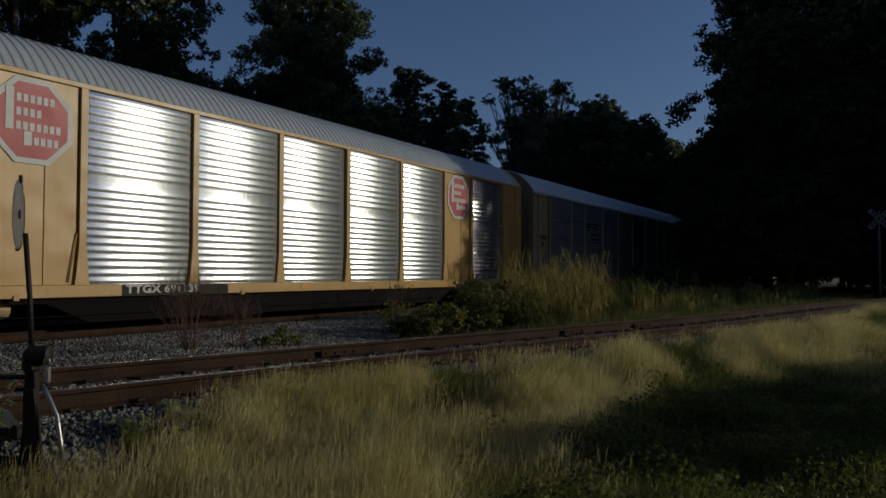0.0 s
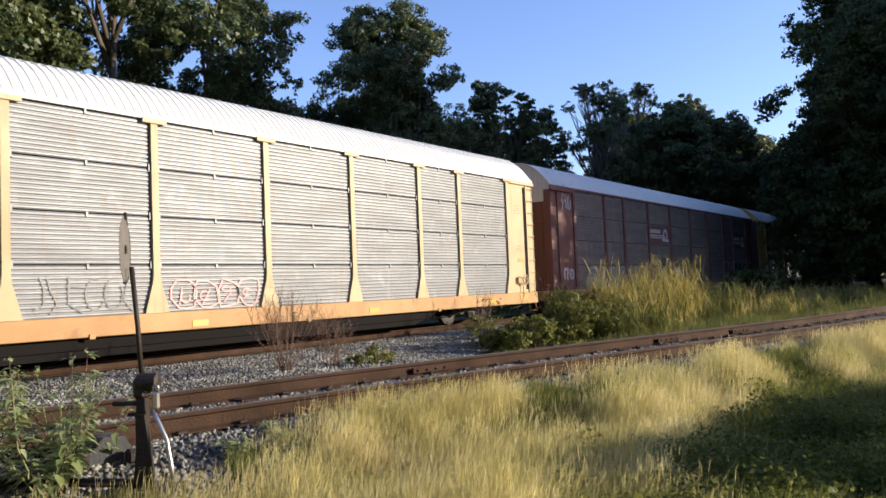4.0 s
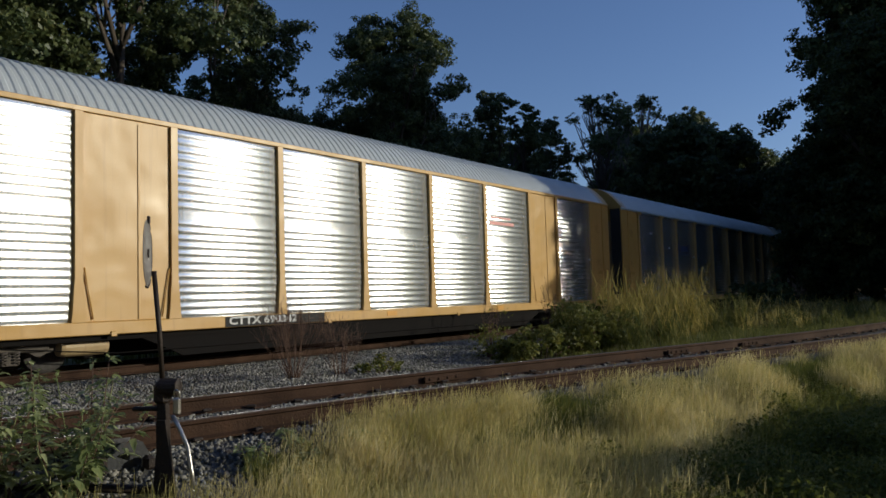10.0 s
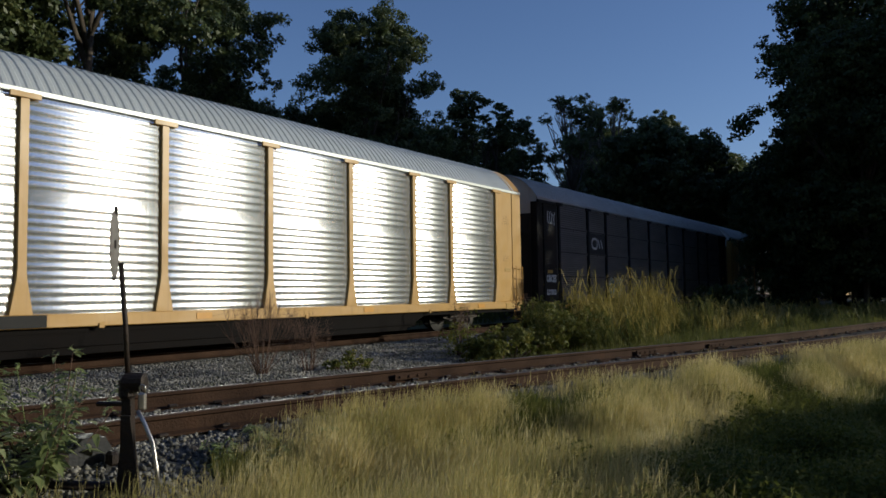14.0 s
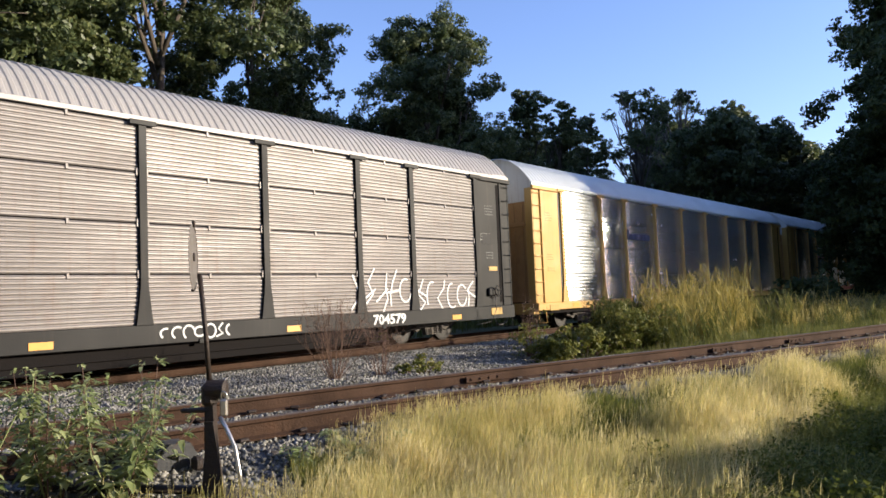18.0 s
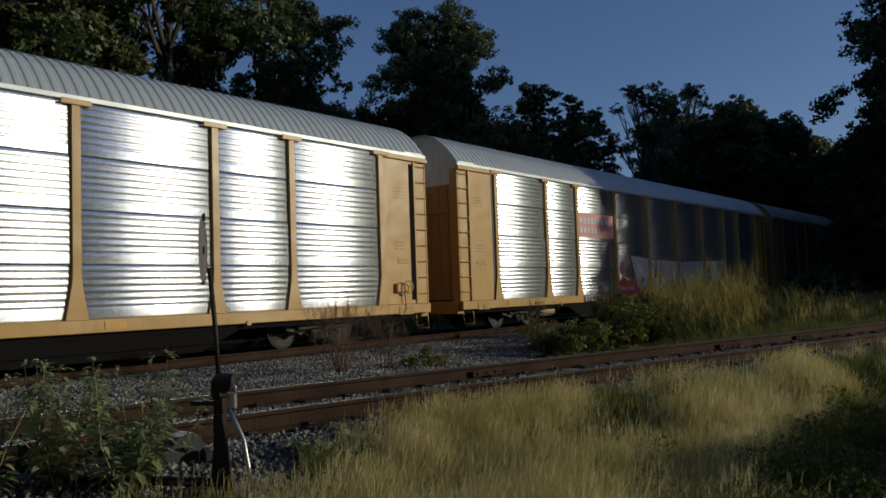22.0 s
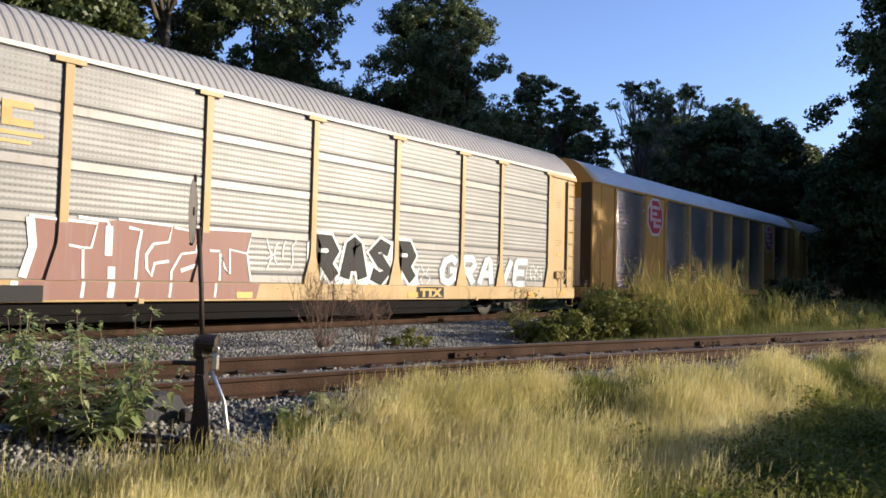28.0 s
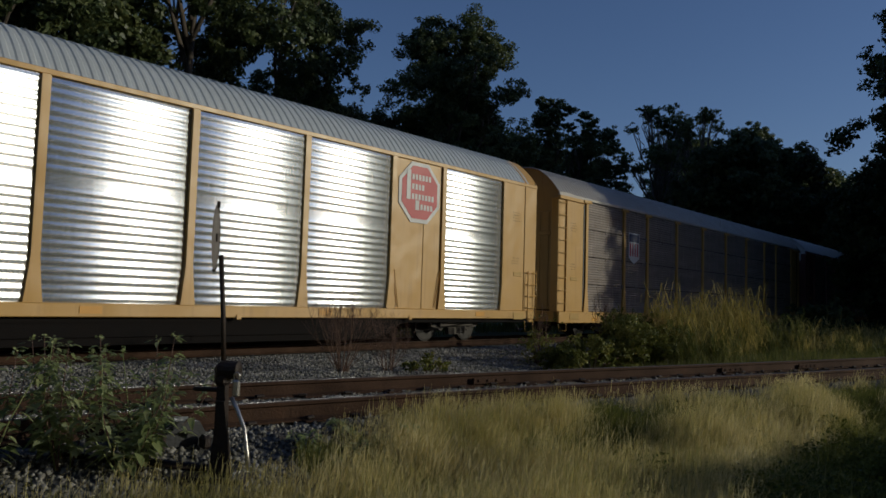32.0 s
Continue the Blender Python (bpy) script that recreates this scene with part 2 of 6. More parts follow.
ROOF_WHITE = mat("white_painted_roof", (0.7, 0.69, 0.65), 0.55, other=(0.55, 0.53, 0.5), scale=1.0, fine=20, amount=0.7, bump=0.08, rust=(0.35, 0.25, 0.18), rust_amount=0.4)
ROOF_BEIGE = mat("dusty_beige_roof", (0.36, 0.34, 0.315), 0.55, metal=0.2, other=(0.26, 0.24, 0.22), scale=1.0, fine=20, amount=0.7, bump=0.08)
RED_SIGN = mat("red_sign_paint", (0.42, 0.03, 0.04), 0.5, other=(0.33, 0.03, 0.035), scale=2, fine=30, amount=0.6, bump=0.04)
WHITE_MARK = mat("white_lettering_paint", (0.6, 0.6, 0.585), 0.55, other=(0.45, 0.45, 0.435), scale=3, fine=40, amount=0.7, bump=0.03)
BLACK_MARK = mat("black_lettering_paint", (0.01, 0.01, 0.011), 0.6, other=(0.028, 0.027, 0.026), scale=3, fine=40, amount=0.6, bump=0.03, spec=0.2)
NAVY_MARK = mat("navy_lettering_paint", (0.03, 0.045, 0.1), 0.6, scale=3, fine=40, bump=0.03)
GOLD_MARK = mat("gold_lettering_paint", (0.42, 0.25, 0.045), 0.5, scale=3, fine=40, amount=0.5, bump=0.03)
PINK_MARK = mat("faded_red_paint", (0.5, 0.2, 0.19), 0.5, metal=0.2, other=(0.46, 0.27, 0.26), scale=2, fine=40, amount=0.8, bump=0.03)
PALE_SPRAY = mat("thin_white_spray_paint", (0.86, 0.87, 0.88), 0.36, metal=0.6, other=(0.74, 0.76, 0.78), scale=2, fine=30, amount=0.7, bump=0.05)
TEAL_MARK = mat("teal_spray_paint", (0.13, 0.22, 0.23), 0.6, other=(0.18, 0.25, 0.25), scale=2, fine=40, amount=0.8, bump=0.03)
RUST_MARK = mat("rust_red_spray_paint", (0.17, 0.062, 0.045), 0.6, other=(0.2, 0.1, 0.075), scale=2, fine=40, amount=0.8, bump=0.03, streak=(0.2, 0.14, 0.12), streak_amount=0.5)
FIRE_MARK = mat("bright_red_spray_paint", (0.5, 0.05, 0.035), 0.55, other=(0.42, 0.05, 0.04), scale=2, fine=40, amount=0.7, bump=0.03)
GREEN_MARK = mat("dark_green_spray_paint", (0.05, 0.14, 0.1), 0.55, scale=2, fine=40, amount=0.5, bump=0.03)
GREY_MARK = mat("grey_spray_paint", (0.2, 0.2, 0.2), 0.6, scale=2, fine=40, amount=0.6, bump=0.03)
ORANGE_MARK = mat("orange_reflector", (0.6, 0.29, 0.03), 0.4, amount=0.4, scale=4, fine=50, bump=0.03)
RAIL_RUST = mat("rusted_rail_web", (0.07, 0.039, 0.025), 0.85, other=(0.023, 0.0135, 0.0095), scale=2.0, fine=45, amount=1.0, bump=0.4, spec=0.12, world_space=True, rust=(0.095, 0.046, 0.025), rust_amount=0.45)
RAIL_HEAD = mat("worn_rail_head", (0.12, 0.088, 0.066), 0.5, metal=0.4, other=(0.055, 0.036, 0.026), scale=2.5, fine=50, amount=0.9, bump=0.1, world_space=True)
TIE_WOOD = mat("creosoted_tie", (0.05, 0.04, 0.034), 0.9, other=(0.1, 0.085, 0.075), scale=2, fine=30, amount=0.8, bump=0.6, stretch=(6, 1, 6))
IRON = mat("blackened_iron", (0.014, 0.012, 0.011), 0.6, metal=0.3, other=(0.04, 0.022, 0.014), scale=6, fine=60, amount=0.8, bump=0.3)
STEEL = mat("bare_lever_steel", (0.55, 0.54, 0.52), 0.35, metal=0.9, other=(0.35, 0.3, 0.26), scale=8, fine=60, amount=0.7, bump=0.1)
TARGET = mat("faded_target_enamel", (0.14, 0.128, 0.115), 0.6, other=(0.08, 0.065, 0.055), scale=5, fine=50, amount=0.8, bump=0.1)
MACHINE = mat("grey_machine_cast", (0.035, 0.037, 0.042), 0.6, other=(0.015, 0.014, 0.013), scale=4, fine=40, amount=0.9, bump=0.2)
BARK = mat("grey_brown_bark", (0.11, 0.085, 0.065), 0.9, other=(0.05, 0.04, 0.03), scale=2, fine=20, amount=0.9, bump=0.8, stretch=(3, 3, 0.6))
GREY_BARK = mat("grey_bare_wood", (0.15, 0.135, 0.12), 0.9, other=(0.08, 0.07, 0.06), scale=2, fine=20, amount=0.9, bump=0.6, stretch=(3, 3, 0.6))
TWIG = mat("dry_twig", (0.13, 0.075, 0.05), 0.9, other=(0.07, 0.04, 0.03), scale=4, fine=40, amount=0.8, bump=0.2)
STONE = leafy("crushed_granite", [(0.055, 0.052, 0.047), (0.13, 0.124, 0.11), (0.24, 0.228, 0.204), (0.4, 0.38, 0.345)], 0.85, 0.0, 0.1, 2.0)
LEAF_FAR = leafy("oak_foliage", [(0.028, 0.045, 0.02), (0.06, 0.084, 0.034), (0.11, 0.135, 0.05), (0.2, 0.2, 0.075)], 0.45, 0.4, 0.4, 0.35)
# Far darker than the oak leaves: wood-edge shade is put into the colour.
LEAF_DARK = leafy("shade_dark_foliage", [(0.014, 0.024, 0.009), (0.026, 0.042, 0.013), (0.05, 0.066, 0.019), (0.1, 0.1, 0.03)], 0.55, 0.2, 0.2, 0.35)
LEAF_BUSH = leafy("bush_foliage", [(0.05, 0.062, 0.012), (0.105, 0.12, 0.024), (0.18, 0.18, 0.04), (0.3, 0.26, 0.07)], 0.5, 0.4, 0.25, 1.5)
LEAF_WEED = leafy("broad_weed_foliage", [(0.15, 0.2, 0.07), (0.27, 0.32, 0.13), (0.4, 0.44, 0.22), (0.56, 0.58, 0.36)], 0.6, 0.45, 0.15, 3.0)
GOLD_GRASS = leafy("ripe_feather_grass", [(0.23, 0.24, 0.06), (0.53, 0.46, 0.17), (0.74, 0.63, 0.31), (0.86, 0.77, 0.47)], 0.7, 0.5, 0.12, 1.3)
GREEN_GRASS = leafy("green_meadow_grass", [(0.07, 0.088, 0.018), (0.15, 0.168, 0.036), (0.26, 0.258, 0.066), (0.42, 0.38, 0.14)], 0.65, 0.45, 0.15, 0.9)
TALL_GRASS = leafy("tall_dry_grass", [(0.085, 0.085, 0.02), (0.27, 0.23, 0.06), (0.5, 0.4, 0.13), (0.72, 0.6, 0.26)], 0.6, 0.45, 0.15, 1.2)
RANK_GRASS = leafy("rank_green_grass", [(0.035, 0.05, 0.012), (0.085, 0.1, 0.026), (0.17, 0.17, 0.045), (0.32, 0.28, 0.1)], 0.6, 0.4, 0.15, 1.2)
LEAF_CLOVER = leafy("clover_foliage", [(0.045, 0.062, 0.01), (0.095, 0.115, 0.02), (0.17, 0.18, 0.036), (0.32, 0.29, 0.08)], 0.55, 0.4, 0.15, 1.5)
GROUND = mat("dry_meadow_soil", (0.15, 0.135, 0.065), 0.95, other=(0.075, 0.085, 0.03), scale=0.5, fine=9, amount=0.9, bump=0.6, world_space=True)
BED = mat("ballast_bed", (0.11, 0.106, 0.1), 0.95, other=(0.04, 0.038, 0.035), scale=6, fine=38, amount=1.0, bump=1.0, world_space=True)


# ---- mesh helpers ----
def mesh_of(name, verts, faces, material=None, smooth=False):
    me = bpy.data.meshes.new(name)
    me.from_pydata([tuple(v) for v in verts], [], [tuple(f) for f in faces])
    if material:
        me.materials.append(material)
    if smooth:
        me.polygons.foreach_set("use_smooth", [True] * len(me.polygons))
    me.update()
    return me


def polys_mesh(name, verts, n, material):
    """A mesh of many loose n-gons from an array of their corners."""
    me = bpy.data.meshes.new(name)
    count = len(verts) // n
    me.vertices.add(len(verts))
    me.vertices.foreach_set("co", np.asarray(verts, dtype=np.float32).ravel())
    me.loops.add(len(verts))
    me.loops.foreach_set("vertex_index", np.arange(len(verts), dtype=np.int32))
    me.polygons.add(count)
    me.polygons.foreach_set("loop_start", np.arange(0, len(verts), n, dtype=np.int32))
    me.materials.append(material)
    me.update(calc_edges=True)
    return me


def indexed_mesh(name, verts, faces, material):
    """A mesh from arrays of corners and of faces with one number of sides."""
    me = bpy.data.meshes.new(name)
    faces = np.asarray(faces, dtype=np.int32)
    me.vertices.add(len(verts))
    me.vertices.foreach_set("co", np.asarray(verts, dtype=np.float32).ravel())
    me.loops.add(faces.size)
    me.loops.foreach_set("vertex_index", faces.ravel())
    me.polygons.add(len(faces))
    me.polygons.foreach_set("loop_start", np.arange(0, faces.size, faces.shape[1], dtype=np.int32))
    me.materials.append(material)
    me.update(calc_edges=True)
    return me


def part(name, me, parent, m=None, label=""):
    ob = new(name, me)
    ob.parent = parent
    if m is not None:
        ob.matrix_basis = m
    if label:
        ob["label"] = label
    return ob


CACHE = {}


def slab(w, d, h, material, bevel=0.01):
    """A box with softened edges, its corner at the origin."""
    key = ("slab", round(w, 3), round(d, 3), round(h, 3), material.name, bevel)
    if key not in CACHE:
        bm = bmesh.new()
        bmesh.ops.create_cube(bm, size=1)
        for v in bm.verts:
            v.co = Vector(((v.co.x + 0.5) * w, (v.co.y + 0.5) * d, (v.co.z + 0.5) * h))
        if bevel:
            bmesh.ops.bevel(bm, geom=bm.edges[:], offset=min(bevel, w / 3, d / 3, h / 3), segments=1, affect="EDGES")
        me = bpy.data.meshes.new("slab")
        bm.to_mesh(me)
        bm.free()
        me.materials.append(material)
        CACHE[key] = me
    return CACHE[key]


def prism(outline, depth, material, axis="y"):
    """A flat outline in x and z, given depth along y (or an outline in y and z with depth along x)."""
    n = len(outline)
    if axis == "y":
        vs = [(x, 0, z) for x, z in outline] + [(x, depth, z) for x, z in outline]
    else:
        vs = [(0, y, z) for y, z in outline] + [(depth, y, z) for y, z in outline]
    fs = [tuple(range(n)), tuple(range(2 * n - 1, n - 1, -1))] + [(i, i + n, (i + 1) % n + n, (i + 1) % n) for i in range(n)]
    me = mesh_of("prism", vs, fs, material)
    bm = bmesh.new()
    bm.from_mesh(me)
    bmesh.ops.recalc_face_normals(bm, faces=bm.faces[:])
    bm.to_mesh(me)
    bm.free()
    return me


def tube(points, radius, material, sides=8, taper=1.0):
    """A round bar along a line of points."""
    vs, fs = [], []
    pts = [Vector(p) for p in points]
    n = len(pts)
    for i, p in enumerate(pts):
        d = (pts[min(i + 1, n - 1)] - pts[max(i - 1, 0)]).normalized()
        a = d.orthogonal().normalized()
        b = d.cross(a)
        r = radius * (1 + (taper - 1) * i / max(1, n - 1))
        for k in range(sides):
            w = 2 * math.pi * k / sides
            vs.append(p + a * math.cos(w) * r + b * math.sin(w) * r)
    for i in range(n - 1):
        for k in range(sides):
            k2 = (k + 1) % sides
            fs.append((i * sides + k, i * sides + k2, (i + 1) * sides + k2, (i + 1) * sides + k))
    fs += [tuple(range(sides - 1, -1, -1)), tuple(range((n - 1) * sides, n * sides))]
    return mesh_of("bar", vs, fs, material, smooth=True)


def lathe(profile, material, sides=20):
    """A turned shape about the y axis from pairs of radius and y."""
    vs, fs, n = [], [], len(profile)
    for r, y in profile:
        vs += [(r * math.cos(2 * math.pi * k / sides), y, r * math.sin(2 * math.pi * k / sides)) for k in range(sides)]
    for i in range(n - 1):
        for k in range(sides):
            fs.append((i * sides + k, (i + 1) * sides + k, (i + 1) * sides + (k + 1) % sides, i * sides + (k + 1) % sides))
    fs += [tuple(range(sides)), tuple(range(n * sides - 1, (n - 1) * sides - 1, -1))]
    return mesh_of("turned", vs, fs, material)


def lettering(text, height, material, bold=0.0, shear=0.0):
    """Flat raised letters that face the camera's side (-y), their lower left at the origin."""
    key = ("text", text, height, material.name, bold, shear)
    if key not in CACHE:
        cu = bpy.data.curves.new("letters", "FONT")
        cu.body, cu.size, cu.offset, cu.extrude, cu.shear, cu.resolution_u = text, height * 1.4, bold, 0.003, shear, 2
        ob = bpy.data.objects.new("letters", cu)
        scene.collection.objects.link(ob)
        me = bpy.data.meshes.new_from_object(ob.evaluated_get(bpy.context.evaluated_depsgraph_get()))
        bpy.data.objects.remove(ob)
        me.transform(pose(0, 0, 0, 90, 0, 0))
        me.materials.clear()
        me.materials.append(material)
        CACHE[key] = me
    return CACHE[key]


# ---- the two tracks ----
SIDE_Y = 13.79            # near side of the train
MAIN_Y = SIDE_Y + 1.5     # middle of the main track, rail tops at z = 0
GAUGE = 1.435
TURN = [(-80, 9.6), (-40, 9.5), (-20, 9.15), (-10, 8.72), (-5, 8.36), (0, 7.92), (3, 7.49), (6, 6.88), (9, 6.15), (12, 5.36), (15, 4.58), (18, 3.86), (21, 3.3), (25, 2.66), (28, 2.05), (31, 1.35), (36, 0.0), (50, -4.0), (90, -16.0)]
SX = np.arange(-80, 90, 0.5)
SY = np.interp(SX, *zip(*TURN)) - 0.75
for _ in range(3):
    SY[1:-1] = (SY[:-2] + 2 * SY[1:-1] + SY[2:]) / 4
SIDING_Z = 0.2            # its rail tops


def siding(x):
    return float(np.interp(x, SX, SY))


def siding_slope(x):
    return (siding(x + 0.5) - siding(x - 0.5))


RAIL = [(-0.07, -0.18), (0.07, -0.18), (0.07, -0.165), (0.016, -0.145), (0.012, -0.05), (0.035, -0.035), (0.036, -0.008), (0.026, 0.0), (-0.026, 0.0), (-0.036, -0.008), (-0.035, -0.035), (-0.012, -0.05), (-0.016, -0.145), (-0.07, -0.165)]


def rail_mesh(line):
    """The rolled rail section swept along a line of points; the head's running surface has its own metal."""
    vs, fs, n = [], [], len(RAIL)
    for i, p in enumerate(line):
        d = (Vector(line[min(i + 1, len(line) - 1)]) - Vector(line[max(i - 1, 0)])).normalized()
        s = Vector((-d.y, d.x, 0)).normalized()
        vs += [Vector(p) + s * a + Vector((0, 0, b)) for a, b in RAIL]
    for i in range(len(line) - 1):
        fs += [(i * n + k, i * n + (k + 1) % n, (i + 1) * n + (k + 1) % n, (i + 1) * n + k) for k in range(n)]
    fs += [tuple(range(n - 1, -1, -1)), tuple(range((len(line) - 1) * n, len(line) * n))]
    me = mesh_of("rail", vs, fs, RAIL_RUST)
    me.materials.append(RAIL_HEAD)
    for p in me.polygons:
        k = min(v % n for v in p.vertices) if len(p.vertices) == 4 else -1
        if k in (6, 7, 8) and p.normal.z > 0.3:
            p.material_index = 1
    bm = bmesh.new()
    bm.from_mesh(me)
    bmesh.ops.recalc_face_normals(bm, faces=bm.faces[:])
    bm.to_mesh(me)
    bm.free()
    return me


main_track = tagged(new("railway_track"), "straight main railway track with rusty rails on grey ballast", "railway track", kind="structure")
for dy in (-GAUGE / 2 - 0.035, GAUGE / 2 + 0.035):
    part("rail", rail_mesh([(x, MAIN_Y + dy, 0) for x in (-150, -60, 0, 60, 150, 320)]), main_track)
side_track = tagged(new("siding_track"), "curving rusty siding track half sunk in grass and gravel", "railway track", kind="structure")
for dy in (-GAUGE / 2 - 0.035, GAUGE / 2 + 0.035):
    line = []
    for x in np.arange(-60, 80, 1.0):
        s = siding_slope(x)
        q = math.sqrt(1 + s * s)
        line.append((x - s / q * dy, siding(x) + dy / q, SIDING_Z))
    part("rail", rail_mesh(line), side_track)
tie = slab(0.23, 2.6, 0.17, TIE_WOOD, 0.02)
rng = random.Random(5)
for i in range(110):
    x = -14 + i * 0.53
    part("tie", tie, side_track, pose(x, siding(x), SIDING_Z - 0.18 - 0.17 + rng.uniform(-0.02, 0.0), 0, 0, math.degrees(math.atan(siding_slope(x))) + rng.uniform(-2, 2)) @ pose(-0.115, -1.3, 0))
for i in range(120):
    x = -10 + i * 0.55
    part("tie", tie, main_track, pose(x - 0.115, MAIN_Y - 1.3, -0.36 + rng.uniform(-0.02, 0), 0, 0, rng.uniform(-1.5, 1.5)))
# bolted joint bars and rail clips
bar = slab(0.62, 0.03, 0.085, RAIL_RUST, 0.012)
plate = slab(0.2, 0.34, 0.018, RAIL_RUST, 0.004)
for x, dy in ((8.0, 0.75), (7.0, -0.75), (13.1, 0.75), (15.4, 0.75)):
    s = siding_slope(x)
    j = part("joint_bar", bar, side_track, pose(x, siding(x) + dy, 0, 0, 0, math.degrees(math.atan(s))) @ pose(-0.31, -0.05, SIDING_Z - 0.145), "bolted rail joint bar")
    for k in range(4):
        part("bolt", slab(0.03, 0.02, 0.03, RAIL_RUST, 0.006), j, pose(0.07 + k * 0.15, -0.018, 0.03))
for i in range(0, 60, 2):
    x = -2 + i * 0.53
    for dy in (-0.75, 0.75):
        part("tie_plate", plate, side_track, pose(x, siding(x) + dy, SIDING_Z - 0.182, 0, 0, math.degrees(math.atan(siding_slope(x)))) @ pose(-0.1, -0.17, 0))


clip = slab(0.1, 0.05, 0.03, IRON, 0.01)
for i in range(56):
    x = -1.0 + i * 0.53
    for dy in (-0.75, 0.75):
        part("rail_spike", clip, side_track, pose(x, siding(x) + dy, SIDING_Z - 0.165 + rng.uniform(-0.01, 0.015), 0, 0, math.degrees(math.atan(siding_slope(x))) + rng.uniform(-25, 25)) @ pose(-0.05, -0.12, 0))


# ---- ground ----
def smooth_step(a, b, v):
    u = np.clip((v - a) / (b - a), 0, 1)
    return u * u * (3 - 2 * u)


def ground_z(x, y):
    """Height of the soil: a shallow meadow, raised under both tracks."""
    x, y = np.asarray(x, float), np.asarray(y, float)
    z = -0.45 + 0.05 * np.sin(x * 0.55 + y * 0.3) + 0.04 * np.sin(y * 0.9 - x * 0.2)
    z = z + 0.28 * smooth_step(6, 40, x) + 0.12 * smooth_step(8, 11, y) * (1 - smooth_step(19, 22, y))
    d = np.abs(y - np.interp(x, SX, SY))
    hummock = 0.05 * np.sin(3.1 * x + 1.3 * y) + 0.045 * np.sin(3.4 * y - 2.2 * x + 1.0) + 0.03 * np.sin(4.6 * x - 1.7 * y)
    z = z + hummock * smooth_step(1.7, 2.6, np.interp(x, SX, SY) - y) * (1 - smooth_step(24, 30, x)) * smooth_step(-6, -3, y)
    return z + 0.32 * (1 - smooth_step(1.3, 3.0, d)) * (1 - smooth_step(20, 36, x))


gx = np.concatenate([[-2500, -1200, -600, -300, -150, -80, -40, -20], np.arange(-12, 45, 0.4), [50, 60, 75, 100, 150, 300, 600, 1200, 2500]])
gy = np.concatenate([[-2500, -1200, -600, -300, -150, -80, -40, -20, -12], np.arange(-8, 22, 0.4), [24, 28, 34, 45, 70, 120, 250, 600, 1200, 2500]])
GX, GY = np.meshgrid(gx, gy, indexing="ij")
gv = np.stack([GX, GY, ground_z(GX, GY)], -1).reshape(-1, 3)
ni, nj = len(gx), len(gy)
I, J = np.meshgrid(np.arange(ni - 1), np.arange(nj - 1), indexing="ij")
q0 = (I * nj + J).ravel()
ground = tagged(new("ground", indexed_mesh("ground", gv, np.stack([q0, q0 + nj, q0 + nj + 1, q0 + 1], 1), GROUND)), "dry meadow soil running to the woods", "ground", kind="structure")


def bed(name, label, xs, section):
    """A ballast bank: a cross-section given at each x, slightly uneven."""
    vs, fs = [], []
    for x in xs:
        row = section(x)
        vs += [(x, y, z + 0.02 * noise.noise(Vector((x * 1.7, y * 1.7, 3)))) for y, z in row]
    n = len(section(xs[0]))
    for i in range(len(xs) - 1):
        fs += [(i * n + k, (i + 1) * n + k, (i + 1) * n + k + 1, i * n + k + 1) for k in range(n - 1)]
    return tagged(new(name, mesh_of(name, vs, fs, BED, smooth=True)), label, "ballast", kind="structure")


main_bed = bed("main_ballast", "bank of grey crushed stone under the main track", list(np.arange(-60, 130, 0.8)),
               lambda x: [(MAIN_Y - 4.6, -0.62), (MAIN_Y - 4.0, -0.33), (MAIN_Y - 3.0, -0.25), (MAIN_Y - 1.9, -0.2), (MAIN_Y - 0.9, -0.21), (MAIN_Y, -0.2), (MAIN_Y + 0.9, -0.21), (MAIN_Y + 1.9, -0.2), (MAIN_Y + 3.4, -0.7)])
side_bed = bed("siding_ballast", "grey crushed stone round the siding track", list(np.arange(-30, 34, 0.8)),
               lambda x: [(siding(x) + d, z) for d, z in ((-2.6, -0.5), (-1.9, -0.16), (-1.3, -0.02), (-0.9, 0.0), (0, 0.0), (0.9, 0.0), (1.3, -0.02), (2.0, -0.16), (3.2, -0.33), (4.2, -0.6))])


def bed_z(x, y):
    """Top of soil or ballast."""
    z = ground_z(x, y)
    d = y - np.interp(x, SX, SY)
    zs = np.interp(d, [-2.6, -1.9, -1.3, -0.9, 0.9, 1.3, 2.0, 3.2, 4.2], [-0.5, -0.16, -0.02, 0, 0, -0.02, -0.16, -0.33, -0.6])
    zs = np.where((d > -2.6) & (d < 4.2) & (x < 33), zs, -9)
    m = y - MAIN_Y
    zm = np.interp(m, [-4.6, -4, -3, -1.9, 1.9, 3.4], [-0.62, -0.33, -0.25, -0.2, -0.2, -0.7])
    zm = np.where((m > -4.6) & (m < 3.4), zm, -9)
    return np.maximum(z, np.maximum(zs, zm))


